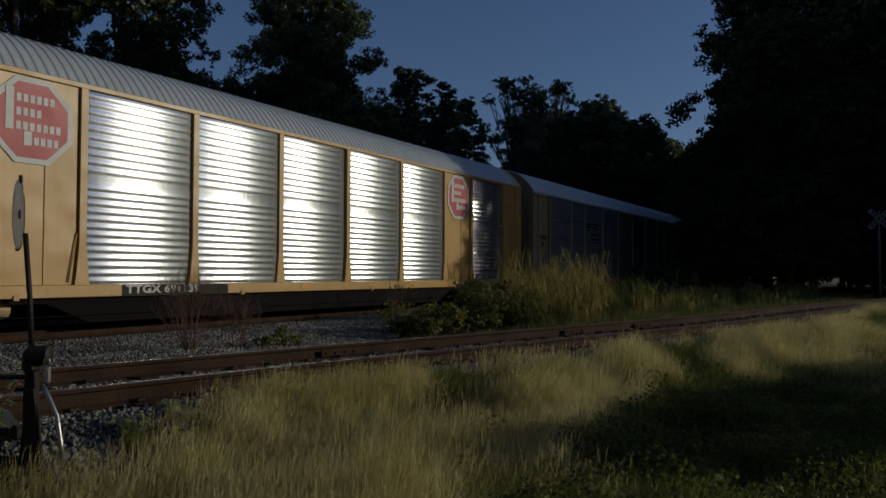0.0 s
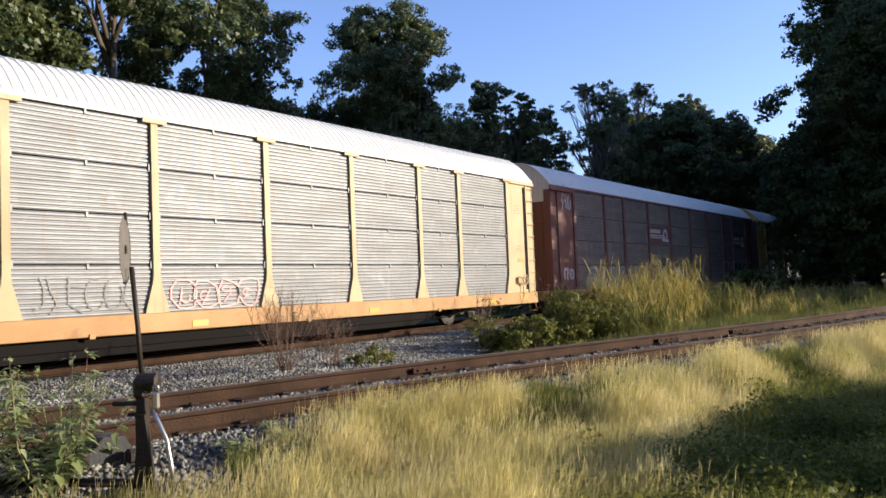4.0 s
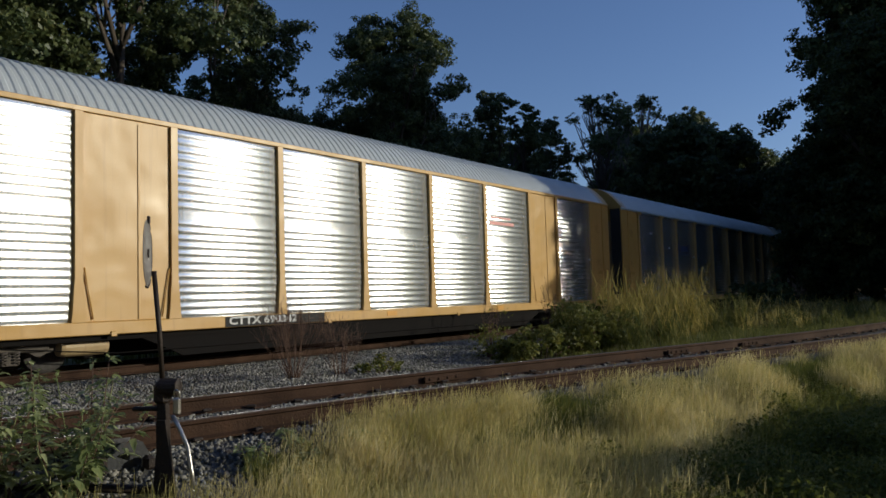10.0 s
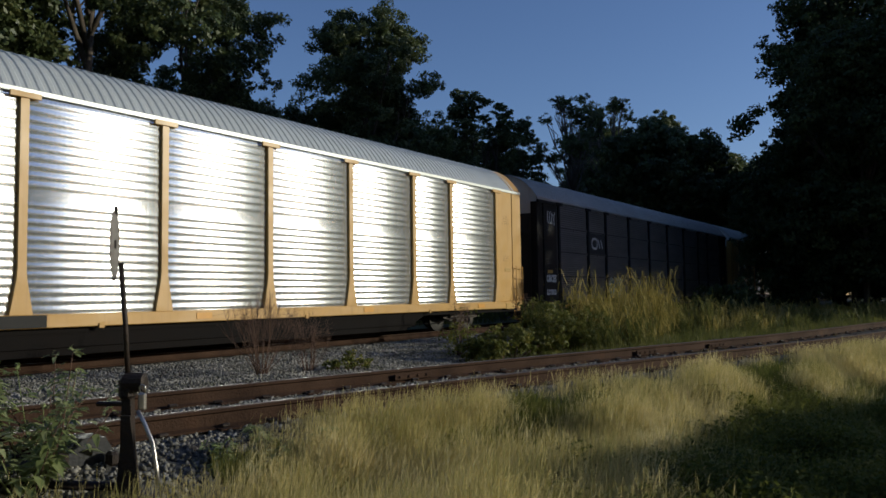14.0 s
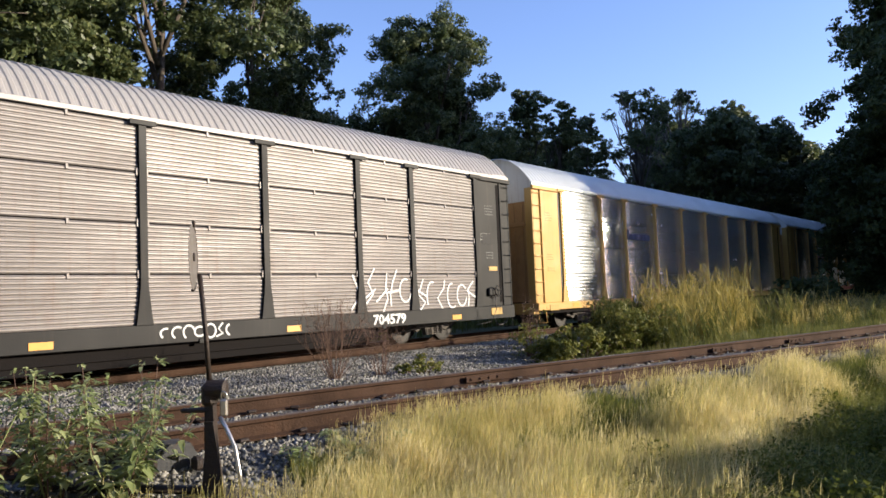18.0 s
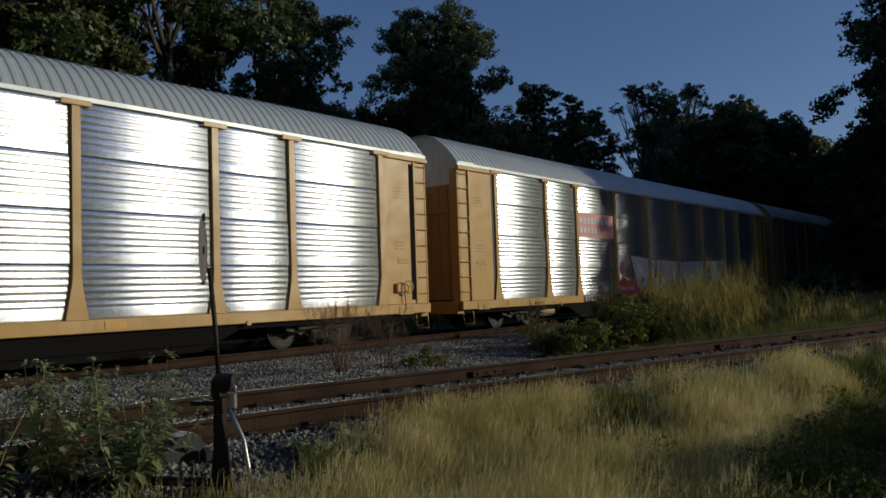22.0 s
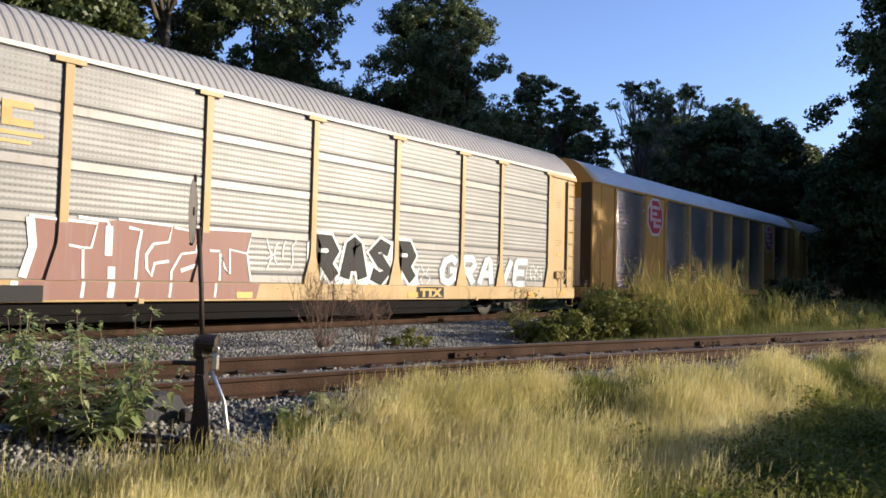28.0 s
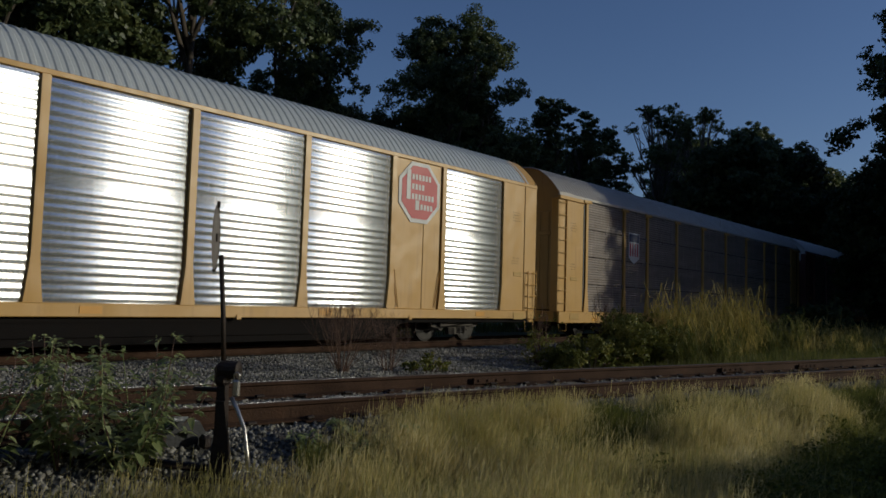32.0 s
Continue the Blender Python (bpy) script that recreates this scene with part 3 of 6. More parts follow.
def stones(name, label, x, y, size, seed):
    """Loose crushed stone, each a rough eight-sided lump."""
    r = np.random.default_rng(seed)
    n = len(x)
    base = np.array([(1, 0, 0), (-1, 0, 0), (0, 1, 0), (0, -1, 0), (0, 0, 1), (0, 0, -1)], float)
    tri = np.array([(0, 2, 4), (2, 1, 4), (1, 3, 4), (3, 0, 4), (2, 0, 5), (1, 2, 5), (3, 1, 5), (0, 3, 5)])
    v = base[None] * r.uniform(0.55, 1.25, (n, 6, 1)) + r.normal(0, 0.25, (n, 6, 3))
    qa = r.normal(size=(n, 3, 3))
    qr, _ = np.linalg.qr(qa)
    v = np.einsum("nij,nkj->nki", qr, v) * (size * r.uniform(0.6, 1.3, n))[:, None, None]
    v += np.stack([x, y, bed_z(x, y) + size * r.uniform(0.0, 0.5, n)], 1)[:, None]
    f = (tri[None] + 6 * np.arange(n)[:, None, None]).reshape(-1, 3)
    return tagged(new(name, indexed_mesh(name, v.reshape(-1, 3), f, STONE)), label, "gravel", kind="stuff")


r = np.random.default_rng(3)
sx, sy = 1 + 25 * r.uniform(0, 1, 56000) ** 1.25, r.uniform(8.2, 14.2, 56000)
keep = (sy > np.interp(sx, SX, SY) + 0.9) & (sy > 9.8)
stones("crushed_stone", "loose grey crushed granite between the tracks", sx[keep], sy[keep], 0.028, 4)
sx = r.uniform(-1, 14, 42000)
sy = np.interp(sx, SX, SY) + r.uniform(-2.3, 2.0, len(sx))
keep = (sx < 8.5) | (np.abs(sy - np.interp(sx, SX, SY)) < 1.4)
stones("crushed_stone", "grey crushed stone round the siding rails", sx[keep], sy[keep], 0.025, 5)


# ---- the train ----
CAR_L, PITCH, CAR_W = 27.3, 28.65, 3.0
SHIFT = 0.175           # car end ahead of the first chalk mark
POSTS = [13.65 + s * d for s in (-1, 1) for d in (1.43, 4.27, 7.08, 9.05, 11.87)]
POSTS.sort()
Z_SILL, Z_PANEL, Z_EAVE, Z_TOP = 0.52, 0.9, 4.78, 5.82


def roof_z(u, rise=1.0):
    """Height of the roof at u from -1 (near eave) to 1."""
    return Z_EAVE + 0.06 + (Z_TOP - Z_EAVE - 0.06) * (1 - abs(u) ** 2.3) * rise


def panel_mesh(w, h, style, material):
    """A pressed side sheet with horizontal ribs."""
    key = ("panel", round(w, 2), round(h, 2), style, material.name)
    if key not in CACHE:
        prof = []
        def beads(z0, z1, pitch, depth):
            n = max(3, int((z1 - z0) / pitch))
            for i in range(n):
                for f in (0.0, 0.2, 0.4, 0.6, 0.8):
                    prof.append((z0 + (z1 - z0) * (i + f) / n, depth * (0.5 + 0.5 * math.cos(2 * math.pi * f))))
        if style == "fine":
            n = int(h / 0.085)
            for i in range(n):
                for f, d in ((0.0, 0.015), (0.3, 0.0), (0.62, 0.0), (0.88, 0.015)):
                    prof.append((h * (i + f) / n, d))
        elif style == "band":
            prof += [(0, 0.01), (0.02, 0.0), (0.17, 0.0), (0.2, 0.02)]
            beads(0.22, h - 0.02, 0.105, 0.006)
        elif style == "bead":
            prof += [(0, 0.012), (0.015, 0.002), (0.03, 0.002), (0.17, 0.002), (0.19, 0.003)]
            beads(0.2, h - 0.01, 0.11, 0.009)
        else:
            beads(0.0, h * 0.52, 0.15, 0.0125)
            prof.append((h * 0.53, 0.002))
            beads(h * 0.57, h - 0.01, 0.15, 0.0125)
        prof.append((h, 0.02))
        e = 0.03
        vs = []
        for x, dd in ((0, 0.03), (e, 0.0), (w - e, 0.0), (w, 0.03)):
            vs += [(x, d + dd * 0.5, z) for z, d in prof]
        k = len(prof)
        fs = [(c * k + i, (c + 1) * k + i, (c + 1) * k + i + 1, c * k + i + 1) for c in range(3) for i in range(k - 1)]
        me = mesh_of("sheet", vs, fs, material, smooth=style in ("bead", "louver"))
        if style == "band" and material is DULL_SILVER:
            me.materials.append(BAND)
            for p in me.polygons:
                p.material_index = 1 if p.center.z < 0.18 else 0
        CACHE[key] = me
    return CACHE[key]


def roof_mesh(material, x0, x1):
    key = ("roof", material.name, x0, x1)
    if key not in CACHE:
        us = [-1.0, -0.97, -0.9, -0.8, -0.65, -0.45, -0.22, 0, 0.22, 0.45, 0.65, 0.8, 0.9, 0.97, 1.0]
        xs, lift = [], []
        n = int((x1 - x0) / (0.21 if material is ROOF_SILVER else 0.19))
        for i in range(n):
            for f, d in ((0.0, 0.0), (0.14, 0.028), (0.5, 0.028), (0.64, 0.0)):
                xs.append(x0 + (x1 - x0) * (i + f) / n)
                lift.append(d)
        xs.append(x1)
        lift.append(0)
        vs, k = [], len(us)
        for x, d in zip(xs, lift):
            for u in us:
                vs.append((x, 1.5 + u * (1.5 + d * 0.4), roof_z(u) + d * (1 - 0.3 * abs(u))))
        fs = [(i * k + j, (i + 1) * k + j, (i + 1) * k + j + 1, i * k + j + 1) for i in range(len(xs) - 1) for j in range(k - 1)]
        CACHE[key] = mesh_of("roof", vs, fs, material)
    return CACHE[key]


def arch_outline(z0, inset=0.0):
    us = [-1 + 0.1 * i for i in range(21)]
    pts = [(1.5 + u * (1.5 - inset), roof_z(u) - inset * 0.5) for u in us]
    return [(1.5 - 1.5 + inset, z0)] + pts + [(3.0 - inset, z0)]


def post_mesh(material, foot):
    """A side post that flares into a gusset at its foot."""
    key = ("post", material.name, foot)
    if key not in CACHE:
        h = Z_EAVE - Z_PANEL - 0.02
        out = [(-foot, 0), (foot, 0), (foot * 0.85, 0.16), (0.09, 0.62), (0.075, 0.8), (0.075, h), (-0.075, h), (-0.075, 0.8), (-0.09, 0.62), (-foot * 0.85, 0.16)]
        CACHE[key] = prism(out, 0.085, material)
    return CACHE[key]


def truck(car, x):
    """A two-axle freight truck with side frames, springs and wheelsets."""
    t = part("truck", slab(1.5, 0.16, 0.16, TRUCK, 0.03), car, pose(x - 0.75, 0.28, 0.42), "grimy cast steel freight truck")
    frame_out = [(-0.75, -0.02), (-0.6, -0.1), (-0.3, 0.08), (-0.25, -0.2), (0.25, -0.2), (0.3, 0.08), (0.6, -0.1), (0.75, -0.02), (1.0, 0.02), (1.05, 0.14), (0.7, 0.2), (0.35, 0.32), (-0.35, 0.32), (-0.7, 0.2), (-1.05, 0.14), (-1.0, 0.02)]
    if "side_frame" not in CACHE:
        CACHE["side_frame"] = prism(frame_out, 0.12, TRUCK)
        CACHE["wheelset"] = lathe([(0.08, -0.95), (0.08, -0.8), (0.36, -0.8), (0.42, -0.79), (0.42, -0.69), (0.45, -0.68), (0.44, -0.65), (0.36, -0.66), (0.34, -0.69), (0.2, -0.7), (0.09, -0.62), (0.08, 0.62), (0.2, 0.7), (0.34, 0.69), (0.36, 0.66), (0.44, 0.65), (0.45, 0.68), (0.42, 0.69), (0.42, 0.79), (0.36, 0.8), (0.08, 0.8), (0.08, 0.95)], WHEEL, 24)
        CACHE["spring"] = tube([(0.06 * math.cos(a), 0.06 * math.sin(a), 0.2 * a / 25) for a in np.arange(0, 25, 0.6)], 0.016, TRUCK, 5)
    for y in (0.1, 2.5):
        part("side_frame", CACHE["side_frame"], t, pose(0.75, y, -0.02))
    for k in (-0.1, 0.1):
        part("spring", CACHE["spring"], t, pose(0.75 + k, -0.14, -0.18))
    for dx in (-0.88, 0.88):
        w = part("wheelset", CACHE["wheelset"], t, pose(0.75 + dx, 1.22, 0.0), "steel wheels on an axle")
        WHEELS.append(w)
    return t


WHEELS = []


def octagon(car, x, z, size, lines):
    """A red eight-sided emblem with a white rim and plain white bars."""
    def ring(r):
        return [(r * math.cos(math.pi / 8 + k * math.pi / 4), r * math.sin(math.pi / 8 + k * math.pi / 4)) for k in range(8)]
    sg = part("emblem", prism(ring(size), 0.012, WHITE_MARK), car, pose(x + SHIFT, -0.022, z), "red octagonal emblem with white bars")
    part("emblem_field", prism(ring(size * 0.87), 0.006, RED_SIGN), sg, pose(0, -0.006, 0))
    for k, (a, b, dz) in enumerate(lines):
        part("emblem_cap", slab(size * 0.17, 0.005, size * 0.3, WHITE_MARK, 0.0), sg, pose((a - 0.1) * size, -0.013, (dz - 0.02) * size))
        n = int((b - a) / 0.15)
        for i in range(n):
            part("emblem_bar", slab(0.1 * size, 0.005, size * 0.17, WHITE_MARK, 0.0), sg, pose((a + 0.13 + i * 0.15) * size, -0.012, dz * size))


def ribbon(points, width, material, y=0.0):
    """A painted stroke of even width along x, z points."""
    vs, fs, n = [], [], len(points)
    for i, (x, z) in enumerate(points):
        a, b = points[max(i - 1, 0)], points[min(i + 1, n - 1)]
        dx, dz = b[0] - a[0], b[1] - a[1]
        q = math.hypot(dx, dz) or 1
        vs += [(x - dz / q * width / 2, y, z + dx / q * width / 2), (x + dz / q * width / 2, y, z - dx / q * width / 2)]
    for i in range(n - 1):
        fs.append((2 * i, 2 * i + 1, 2 * i + 3, 2 * i + 2))
    return vs, fs


def join_strokes(strokes, material):
    vs, fs = [], []
    for n, (v, f) in enumerate(strokes):
        o = len(vs)
        vs += [(x, y - 0.0002 * (n % 16), z) for x, y, z in v]
        fs += [tuple(i + o for i in q) for q in f]
    return mesh_of("strokes", vs, fs, material)


def arc(cx, cz, rx, rz, a0, a1, n=10):
    return [(cx + rx * math.cos(radians(a0 + (a1 - a0) * i / n)), cz + rz * math.sin(radians(a0 + (a1 - a0) * i / n))) for i in range(n + 1)]


def graffiti(car, x, z, w, h, letters, line, fill, seed, label, thick=0.05, y=-0.012):
    """Sprayed bubble letters: filled rough outlines with a rim of another colour and inner strokes."""
    r = random.Random(seed)
    lw = w / letters
    for i in range(letters):
        cx, strokes, out = x + (i + 0.5) * lw, [], []
        for j in range(9):
            a = 2 * math.pi * j / 9 + r.uniform(-0.2, 0.2)
            q = r.uniform(0.82, 1.08)
            s = max(abs(math.cos(a)), abs(math.sin(a)))
            out.append((cx + lw * 0.54 * q * math.cos(a) / s ** 0.7, z + h * 0.5 + h * 0.5 * q * math.sin(a) / s ** 0.7))
        strokes.append(ribbon(out + [out[0]], thick, line))
        strokes.append(ribbon(arc(cx + r.uniform(-0.1, 0.1) * lw, z + h * r.uniform(0.3, 0.65), lw * 0.2, h * r.uniform(0.1, 0.2), r.uniform(0, 180), r.uniform(200, 420)), thick * 0.8, line))
        strokes.append(ribbon([(cx - lw * 0.2, z + h * r.uniform(0.1, 0.3)), (cx + lw * r.uniform(-0.1, 0.2), z + h * r.uniform(0.5, 0.8))], thick * 0.7, line))
        g = tagged(part("sprayed_letter", join_strokes(strokes, line), car, pose(SHIFT, y - 0.005, 0), label), kind="stuff")
        if fill:
            part("letter_fill", join_strokes([([(px, 0.0, pz) for px, pz in out], [tuple(range(8, -1, -1))])], fill), g, pose(0, 0.005, 0))


def scrawl(car, x, z, w, h, material, seed, label, n=5, thick=0.03, y=-0.012):
    """A quick tag of looping thin strokes."""
    r = random.Random(seed)
    strokes = []
    for i in range(n):
        cx, cz = x + w * (i + 0.5) / n, z + h / 2
        kind = r.random()
        if kind < 0.4:
            strokes.append(ribbon(arc(cx, cz, w / n * 0.5, h * r.uniform(0.3, 0.5), r.uniform(0, 120), r.uniform(200, 400)), thick, material))
        else:
            pts = [(cx + w / n * r.uniform(-0.5, 0.5), cz + h * (0.5 - j / 3) + h * r.uniform(-0.1, 0.1)) for j in range(4)]
            strokes.append(ribbon(pts, thick, material))
            if r.random() < 0.5:
                strokes.append(ribbon([(cx - w / n * 0.5, cz + h * r.uniform(-0.3, 0.3)), (cx + w / n * 0.5, cz + h * r.uniform(-0.3, 0.3))], thick, material))
    tagged(part("tag", join_strokes(strokes, material), car, pose(SHIFT, y, 0), label), kind="stuff")


def word(parent, text, x, z, height, material, bold=0.02, label="", y=-0.014, stretch=1.0):
    """Painted characters, each a piece of its own."""
    for i, ch in enumerate(text):
        if ch == " ":
            continue
        run = lettering(text[:i + 1], height, material, bold)
        one = lettering(ch, height, material, bold)
        off = max(v.co.x for v in run.vertices) - max(v.co.x for v in one.vertices)
        part("letter", one, parent, pose(x + off * stretch, y, z) @ Matrix.Diagonal((stretch, 1, 1, 1)), label)


GLYPHS = {
    "G": [[(0.95, 0.8), (0.6, 1), (0.15, 0.85), (0, 0.5), (0.15, 0.12), (0.6, 0), (0.95, 0.2), (0.95, 0.5), (0.6, 0.5)]],
    "E": [[(1, 1), (0.1, 1), (0, 0.9), (0, 0.1), (0.1, 0), (1, 0)], [(0, 0.5), (0.8, 0.5)]],
    "S": [[(1, 0.85), (0.5, 1), (0.05, 0.78), (0.5, 0.52), (0.95, 0.25), (0.5, 0), (0, 0.15)]],
    "R": [[(0, 0), (0, 0.9), (0.1, 1), (0.7, 1), (0.95, 0.75), (0.7, 0.5), (0.1, 0.5)], [(0.4, 0.5), (1, 0)]],
    "A": [[(0, 0), (0.35, 0.95), (0.5, 1), (0.65, 0.95), (1, 0)], [(0.2, 0.4), (0.8, 0.4)]],
    "V": [[(0, 1), (0.45, 0.05), (0.55, 0.05), (1, 1)]]}


def sprayed(car, text, x, z, w, h, gap, fill, rim, thick, edge, label, slant=0.0):
    """Large sprayed letters of fat strokes with a rim of another colour."""
    for i, ch in enumerate(text):
        x0 = i * (w + gap)
        strokes = [[(x0 + a * w + slant * b, b * h) for a, b in s] for s in GLYPHS[ch]]
        g = part("sprayed_letter", join_strokes([ribbon(s, thick, fill) for s in strokes], fill), car, pose(x + SHIFT, -0.024, z), label)
        part("letter_rim", join_strokes([ribbon(s, thick + edge * 2, rim) for s in strokes] + [ribbon([(a - 0.001, b - thick * 0.5 - edge), (a + 0.001, b + thick * 0.5 + edge)], thick + edge, rim) for s in strokes for a, b in (s[0], s[-1])], rim), g, pose(0, 0.007, 0))


def small_print(car, x, z, rows, w, material, seed, y=-0.006):
    """Stencilled data too small to read, as short bars."""
    r = random.Random(seed)
    strokes = []
    for i in range(rows):
        a = x
        while a < x + w:
            b = min(x + w, a + r.uniform(0.03, 0.09))
            strokes.append(ribbon([(a, z - i * 0.085), (b, z - i * 0.085)], 0.013, material))
            a = b + 0.04
    tagged(part("stencilled_data", join_strokes(strokes, material), car, pose(0, y, 0)), kind="stuff")


def autorack(label, paint, panel, style, roof, end_top, end_low, sill, ladder_end=True, solid=(), rows=4, mark="", mark_x=9.6, sill_black=False, roof_cap=None, brackets=True, foot=0.17, header=None):
    """One enclosed rail car for motor cars: posts, pressed sheets, ribbed roof, end doors, sill, ladders, trucks."""
    car = tagged(new("autorack_car"), label, "rail car", group="cars of the train")
    header = header or paint
    sway = random.Random(label)
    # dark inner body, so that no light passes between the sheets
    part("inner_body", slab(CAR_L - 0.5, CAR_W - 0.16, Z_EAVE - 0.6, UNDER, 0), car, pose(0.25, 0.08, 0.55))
    part("far_side", slab(CAR_L, 0.05, Z_EAVE - Z_SILL, paint, 0.01), car, pose(0, CAR_W - 0.055, Z_SILL))
    # roof with its side rail
    part("roof", roof_mesh(roof, 0.35 if roof_cap else 0.02, CAR_L - (0.35 if roof_cap else 0.02)), car, label="ribbed metal roof")
    if roof_cap:
        for x in (0.0, CAR_L - 0.62):
            part("roof_cap", prism(arch_outline(Z_EAVE + 0.05, -0.015), 0.62, roof_cap, "x"), car, pose(x, 0, 0))
    part("eave_rail", slab(CAR_L, 0.07, 0.1, roof if brackets else paint, 0.01), car, pose(0, -0.02, Z_EAVE - 0.01))
    # posts and sheets
    for x in POSTS:
        p = part("side_post", post_mesh(paint, foot), car, pose(x, -0.06, Z_PANEL))
        if brackets:
            part("post_bracket", slab(0.55, 0.04, 0.1, paint, 0.008), p, pose(-0.275, -0.03, Z_EAVE - Z_PANEL - 0.1))
    h = (Z_EAVE - 0.02 - Z_PANEL) / rows
    for i in range(9):
        x0, x1 = POSTS[i] + 0.06, POSTS[i + 1] - 0.06
        if i in solid:
            part("solid_panel", slab(x1 - x0, 0.04, Z_EAVE - Z_PANEL - 0.02, paint, 0.01), car, pose(x0, 0.0, Z_PANEL), "plain painted steel side panel")
            part("panel_rib", slab(0.05, 0.03, Z_EAVE - Z_PANEL - 0.1, paint, 0.008), car, pose((x0 + x1) / 2 + 0.2, -0.018, Z_PANEL + 0.02))
            part("brace", tube([(x0 + 0.05, -0.03, 1.9), (x0 + 0.22, -0.03, 0.95)], 0.014, paint, 6), car)
            part("brace", tube([(x1 - 0.05, -0.03, 1.9), (x1 - 0.22, -0.03, 0.95)], 0.014, paint, 6), car)
            continue
        for k in range(rows):
            gap = 0.022 if style == "fine" else 0.006
            warp = (sway.uniform(-0.12, 0.12), 0, sway.uniform(-0.35, 0.35)) if panel is SILVER else (0, 0, 0)
            part("sheet", panel_mesh(x1 - x0, h - gap, style, panel), car, pose(x0, 0.0, Z_PANEL + k * h, *warp))
        if style == "fine":
            for k in range(1, rows + 1):
                part("sheet_clip", slab(0.05, 0.03, 0.1, panel, 0.006), car, pose((x0 + x1) / 2, -0.02, Z_PANEL + k * h - 0.09))
                for xe in (x0, x1 - 0.07):
                    if k < rows:
                        part("sheet_clip", slab(0.07, 0.035, 0.16, panel, 0.01), car, pose(xe, -0.025, Z_PANEL + k * h - 0.09))
    # sill
    zs = Z_SILL + (0.14 if sill_black else 0.0)
    part("side_sill", slab(CAR_L - 0.04, 0.09, Z_PANEL - zs, sill, 0.012), car, pose(0.02, -0.055, zs))
    deep = zs - 0.15
    # the girder's black also takes in the shade under the car
    part("lower_sill", prism([(0, 0), (0.5, -0.2), (1.2, -deep), (14.8, -deep), (15.5, -0.2), (16.0, 0)], 0.06, UNDER), car, pose(5.65, 0.1, zs), "deep side girder, soot and underside shade in its black")
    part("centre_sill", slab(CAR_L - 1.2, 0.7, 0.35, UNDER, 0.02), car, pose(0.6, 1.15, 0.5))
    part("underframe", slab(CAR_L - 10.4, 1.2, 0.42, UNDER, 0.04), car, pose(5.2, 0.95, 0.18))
    for x in (2.2, 8.1, 13.0, 18.4, 24.2):
        if mark and mark_x - 0.4 < x < mark_x + 0.26 * len(mark) + 0.4:
            continue
        part("reflector", slab(0.4, 0.012, 0.13, ORANGE_MARK, 0.0), car, pose(x, -0.068, zs + 0.06))
    for x in (5.2, 10.8, 16.2, 21.4):
        part("tie_down", slab(0.12, 0.03, 0.1, sill, 0.01), car, pose(x, -0.08, zs - 0.04))
    part("brake_pipe", tube([(2.2, 0.12, 0.62), (5.4, 0.07, 0.3), (21.8, 0.07, 0.3), (25, 0.12, 0.62)], 0.012, UNDER, 6), car)
    part("air_tank", lathe([(0.05, -0.5), (0.15, -0.45), (0.17, -0.38), (0.17, 0.38), (0.15, 0.45), (0.05, 0.5)], PALE_YELLOW if sill_black else TRUCK, 14), car, pose(4.9, 0.4, 0.45, 0, 0, 90))
    if mark:
        w = 0.255 * len(mark)
        mp = part("mark_plate", slab(w + 0.1, 0.012, min(0.28, Z_PANEL - zs - 0.02), BLACK_MARK, 0.0), car, pose(mark_x + SHIFT, -0.066, zs + 0.01), "black plate with a white stencilled car number")
        word(mp, mark, 0.08, 0.05, 0.165, WHITE_MARK, 0.006, y=-0.006, stretch=1.42)
    # both ends
    for end in (0, 1):
        def at(x, y, z, w, d, hh, m, name, label=""):
            xx = x if end == 0 else CAR_L - x - w
            return part(name, slab(w, d, hh, m, 0.012), car, pose(xx, y, z), label)
        hx = 0.12 if end == 0 else CAR_L - 0.2
        part("end_hood", prism([p for p in arch_outline(4.28, 0.03)], 0.08, end_top, "x"), car, pose(hx, 0, 0), "arched upper end sheet")
        for y0 in (0.1, 1.53):
            d = at(0.1, y0, 0.95, 0.06, 1.37, 3.32, end_low, "end_door")
            for k in range(1, 4):
                part("door_rib", slab(0.03, 0.05, 3.2, end_low, 0.008), d, pose(-0.025 if end == 0 else 0.055, 0.34 * k, 0.06))
        at(0.06, 1.47, 0.95, 0.05, 0.06, 4.6, BLACK, "door_edge")
        at(0.05, 0.35, 3.45, 0.05, 2.2, 0.14, end_low, "door_bar")
        at(-0.05, 0.1, 0.55, 0.3, 2.8, 0.36, sill, "end_sill")
        at(-0.5, 1.36, 0.62, 0.6, 0.28, 0.26, IRON, "coupler")
        at(-0.82, 1.3, 0.58, 0.4, 0.4, 0.34, IRON, "coupler_head")
        hose = [(-0.25, 0.95, 0.6), (-0.4, 0.95, 0.35), (-0.62, 1.0, 0.25), (-0.85, 1.05, 0.3)]
        part("air_hose", tube([(x if end == 0 else CAR_L - x, y, z) for x, y, z in hose], 0.025, BLACK, 6), car)
        x1 = POSTS[0] - 0.06 if end == 0 else CAR_L - POSTS[-1] - 0.06
        if ladder_end:
            at(0.0, 0.02, Z_PANEL, 0.06, 0.28, Z_EAVE - Z_PANEL - 0.08, paint, "corner_post")
            at(0.06, 0.025, Z_PANEL, 0.42, 0.04, Z_EAVE - Z_PANEL - 0.1, paint, "recessed_panel")
            at(0.46, -0.03, Z_PANEL, 0.08, 0.13, Z_EAVE - Z_PANEL - 0.1, paint, "ladder_post")
            at(0.55, 0.0, Z_PANEL, x1 - 0.55, 0.05, Z_EAVE - Z_PANEL - 0.1, paint, "end_panel", "plain painted end panel with stencils")
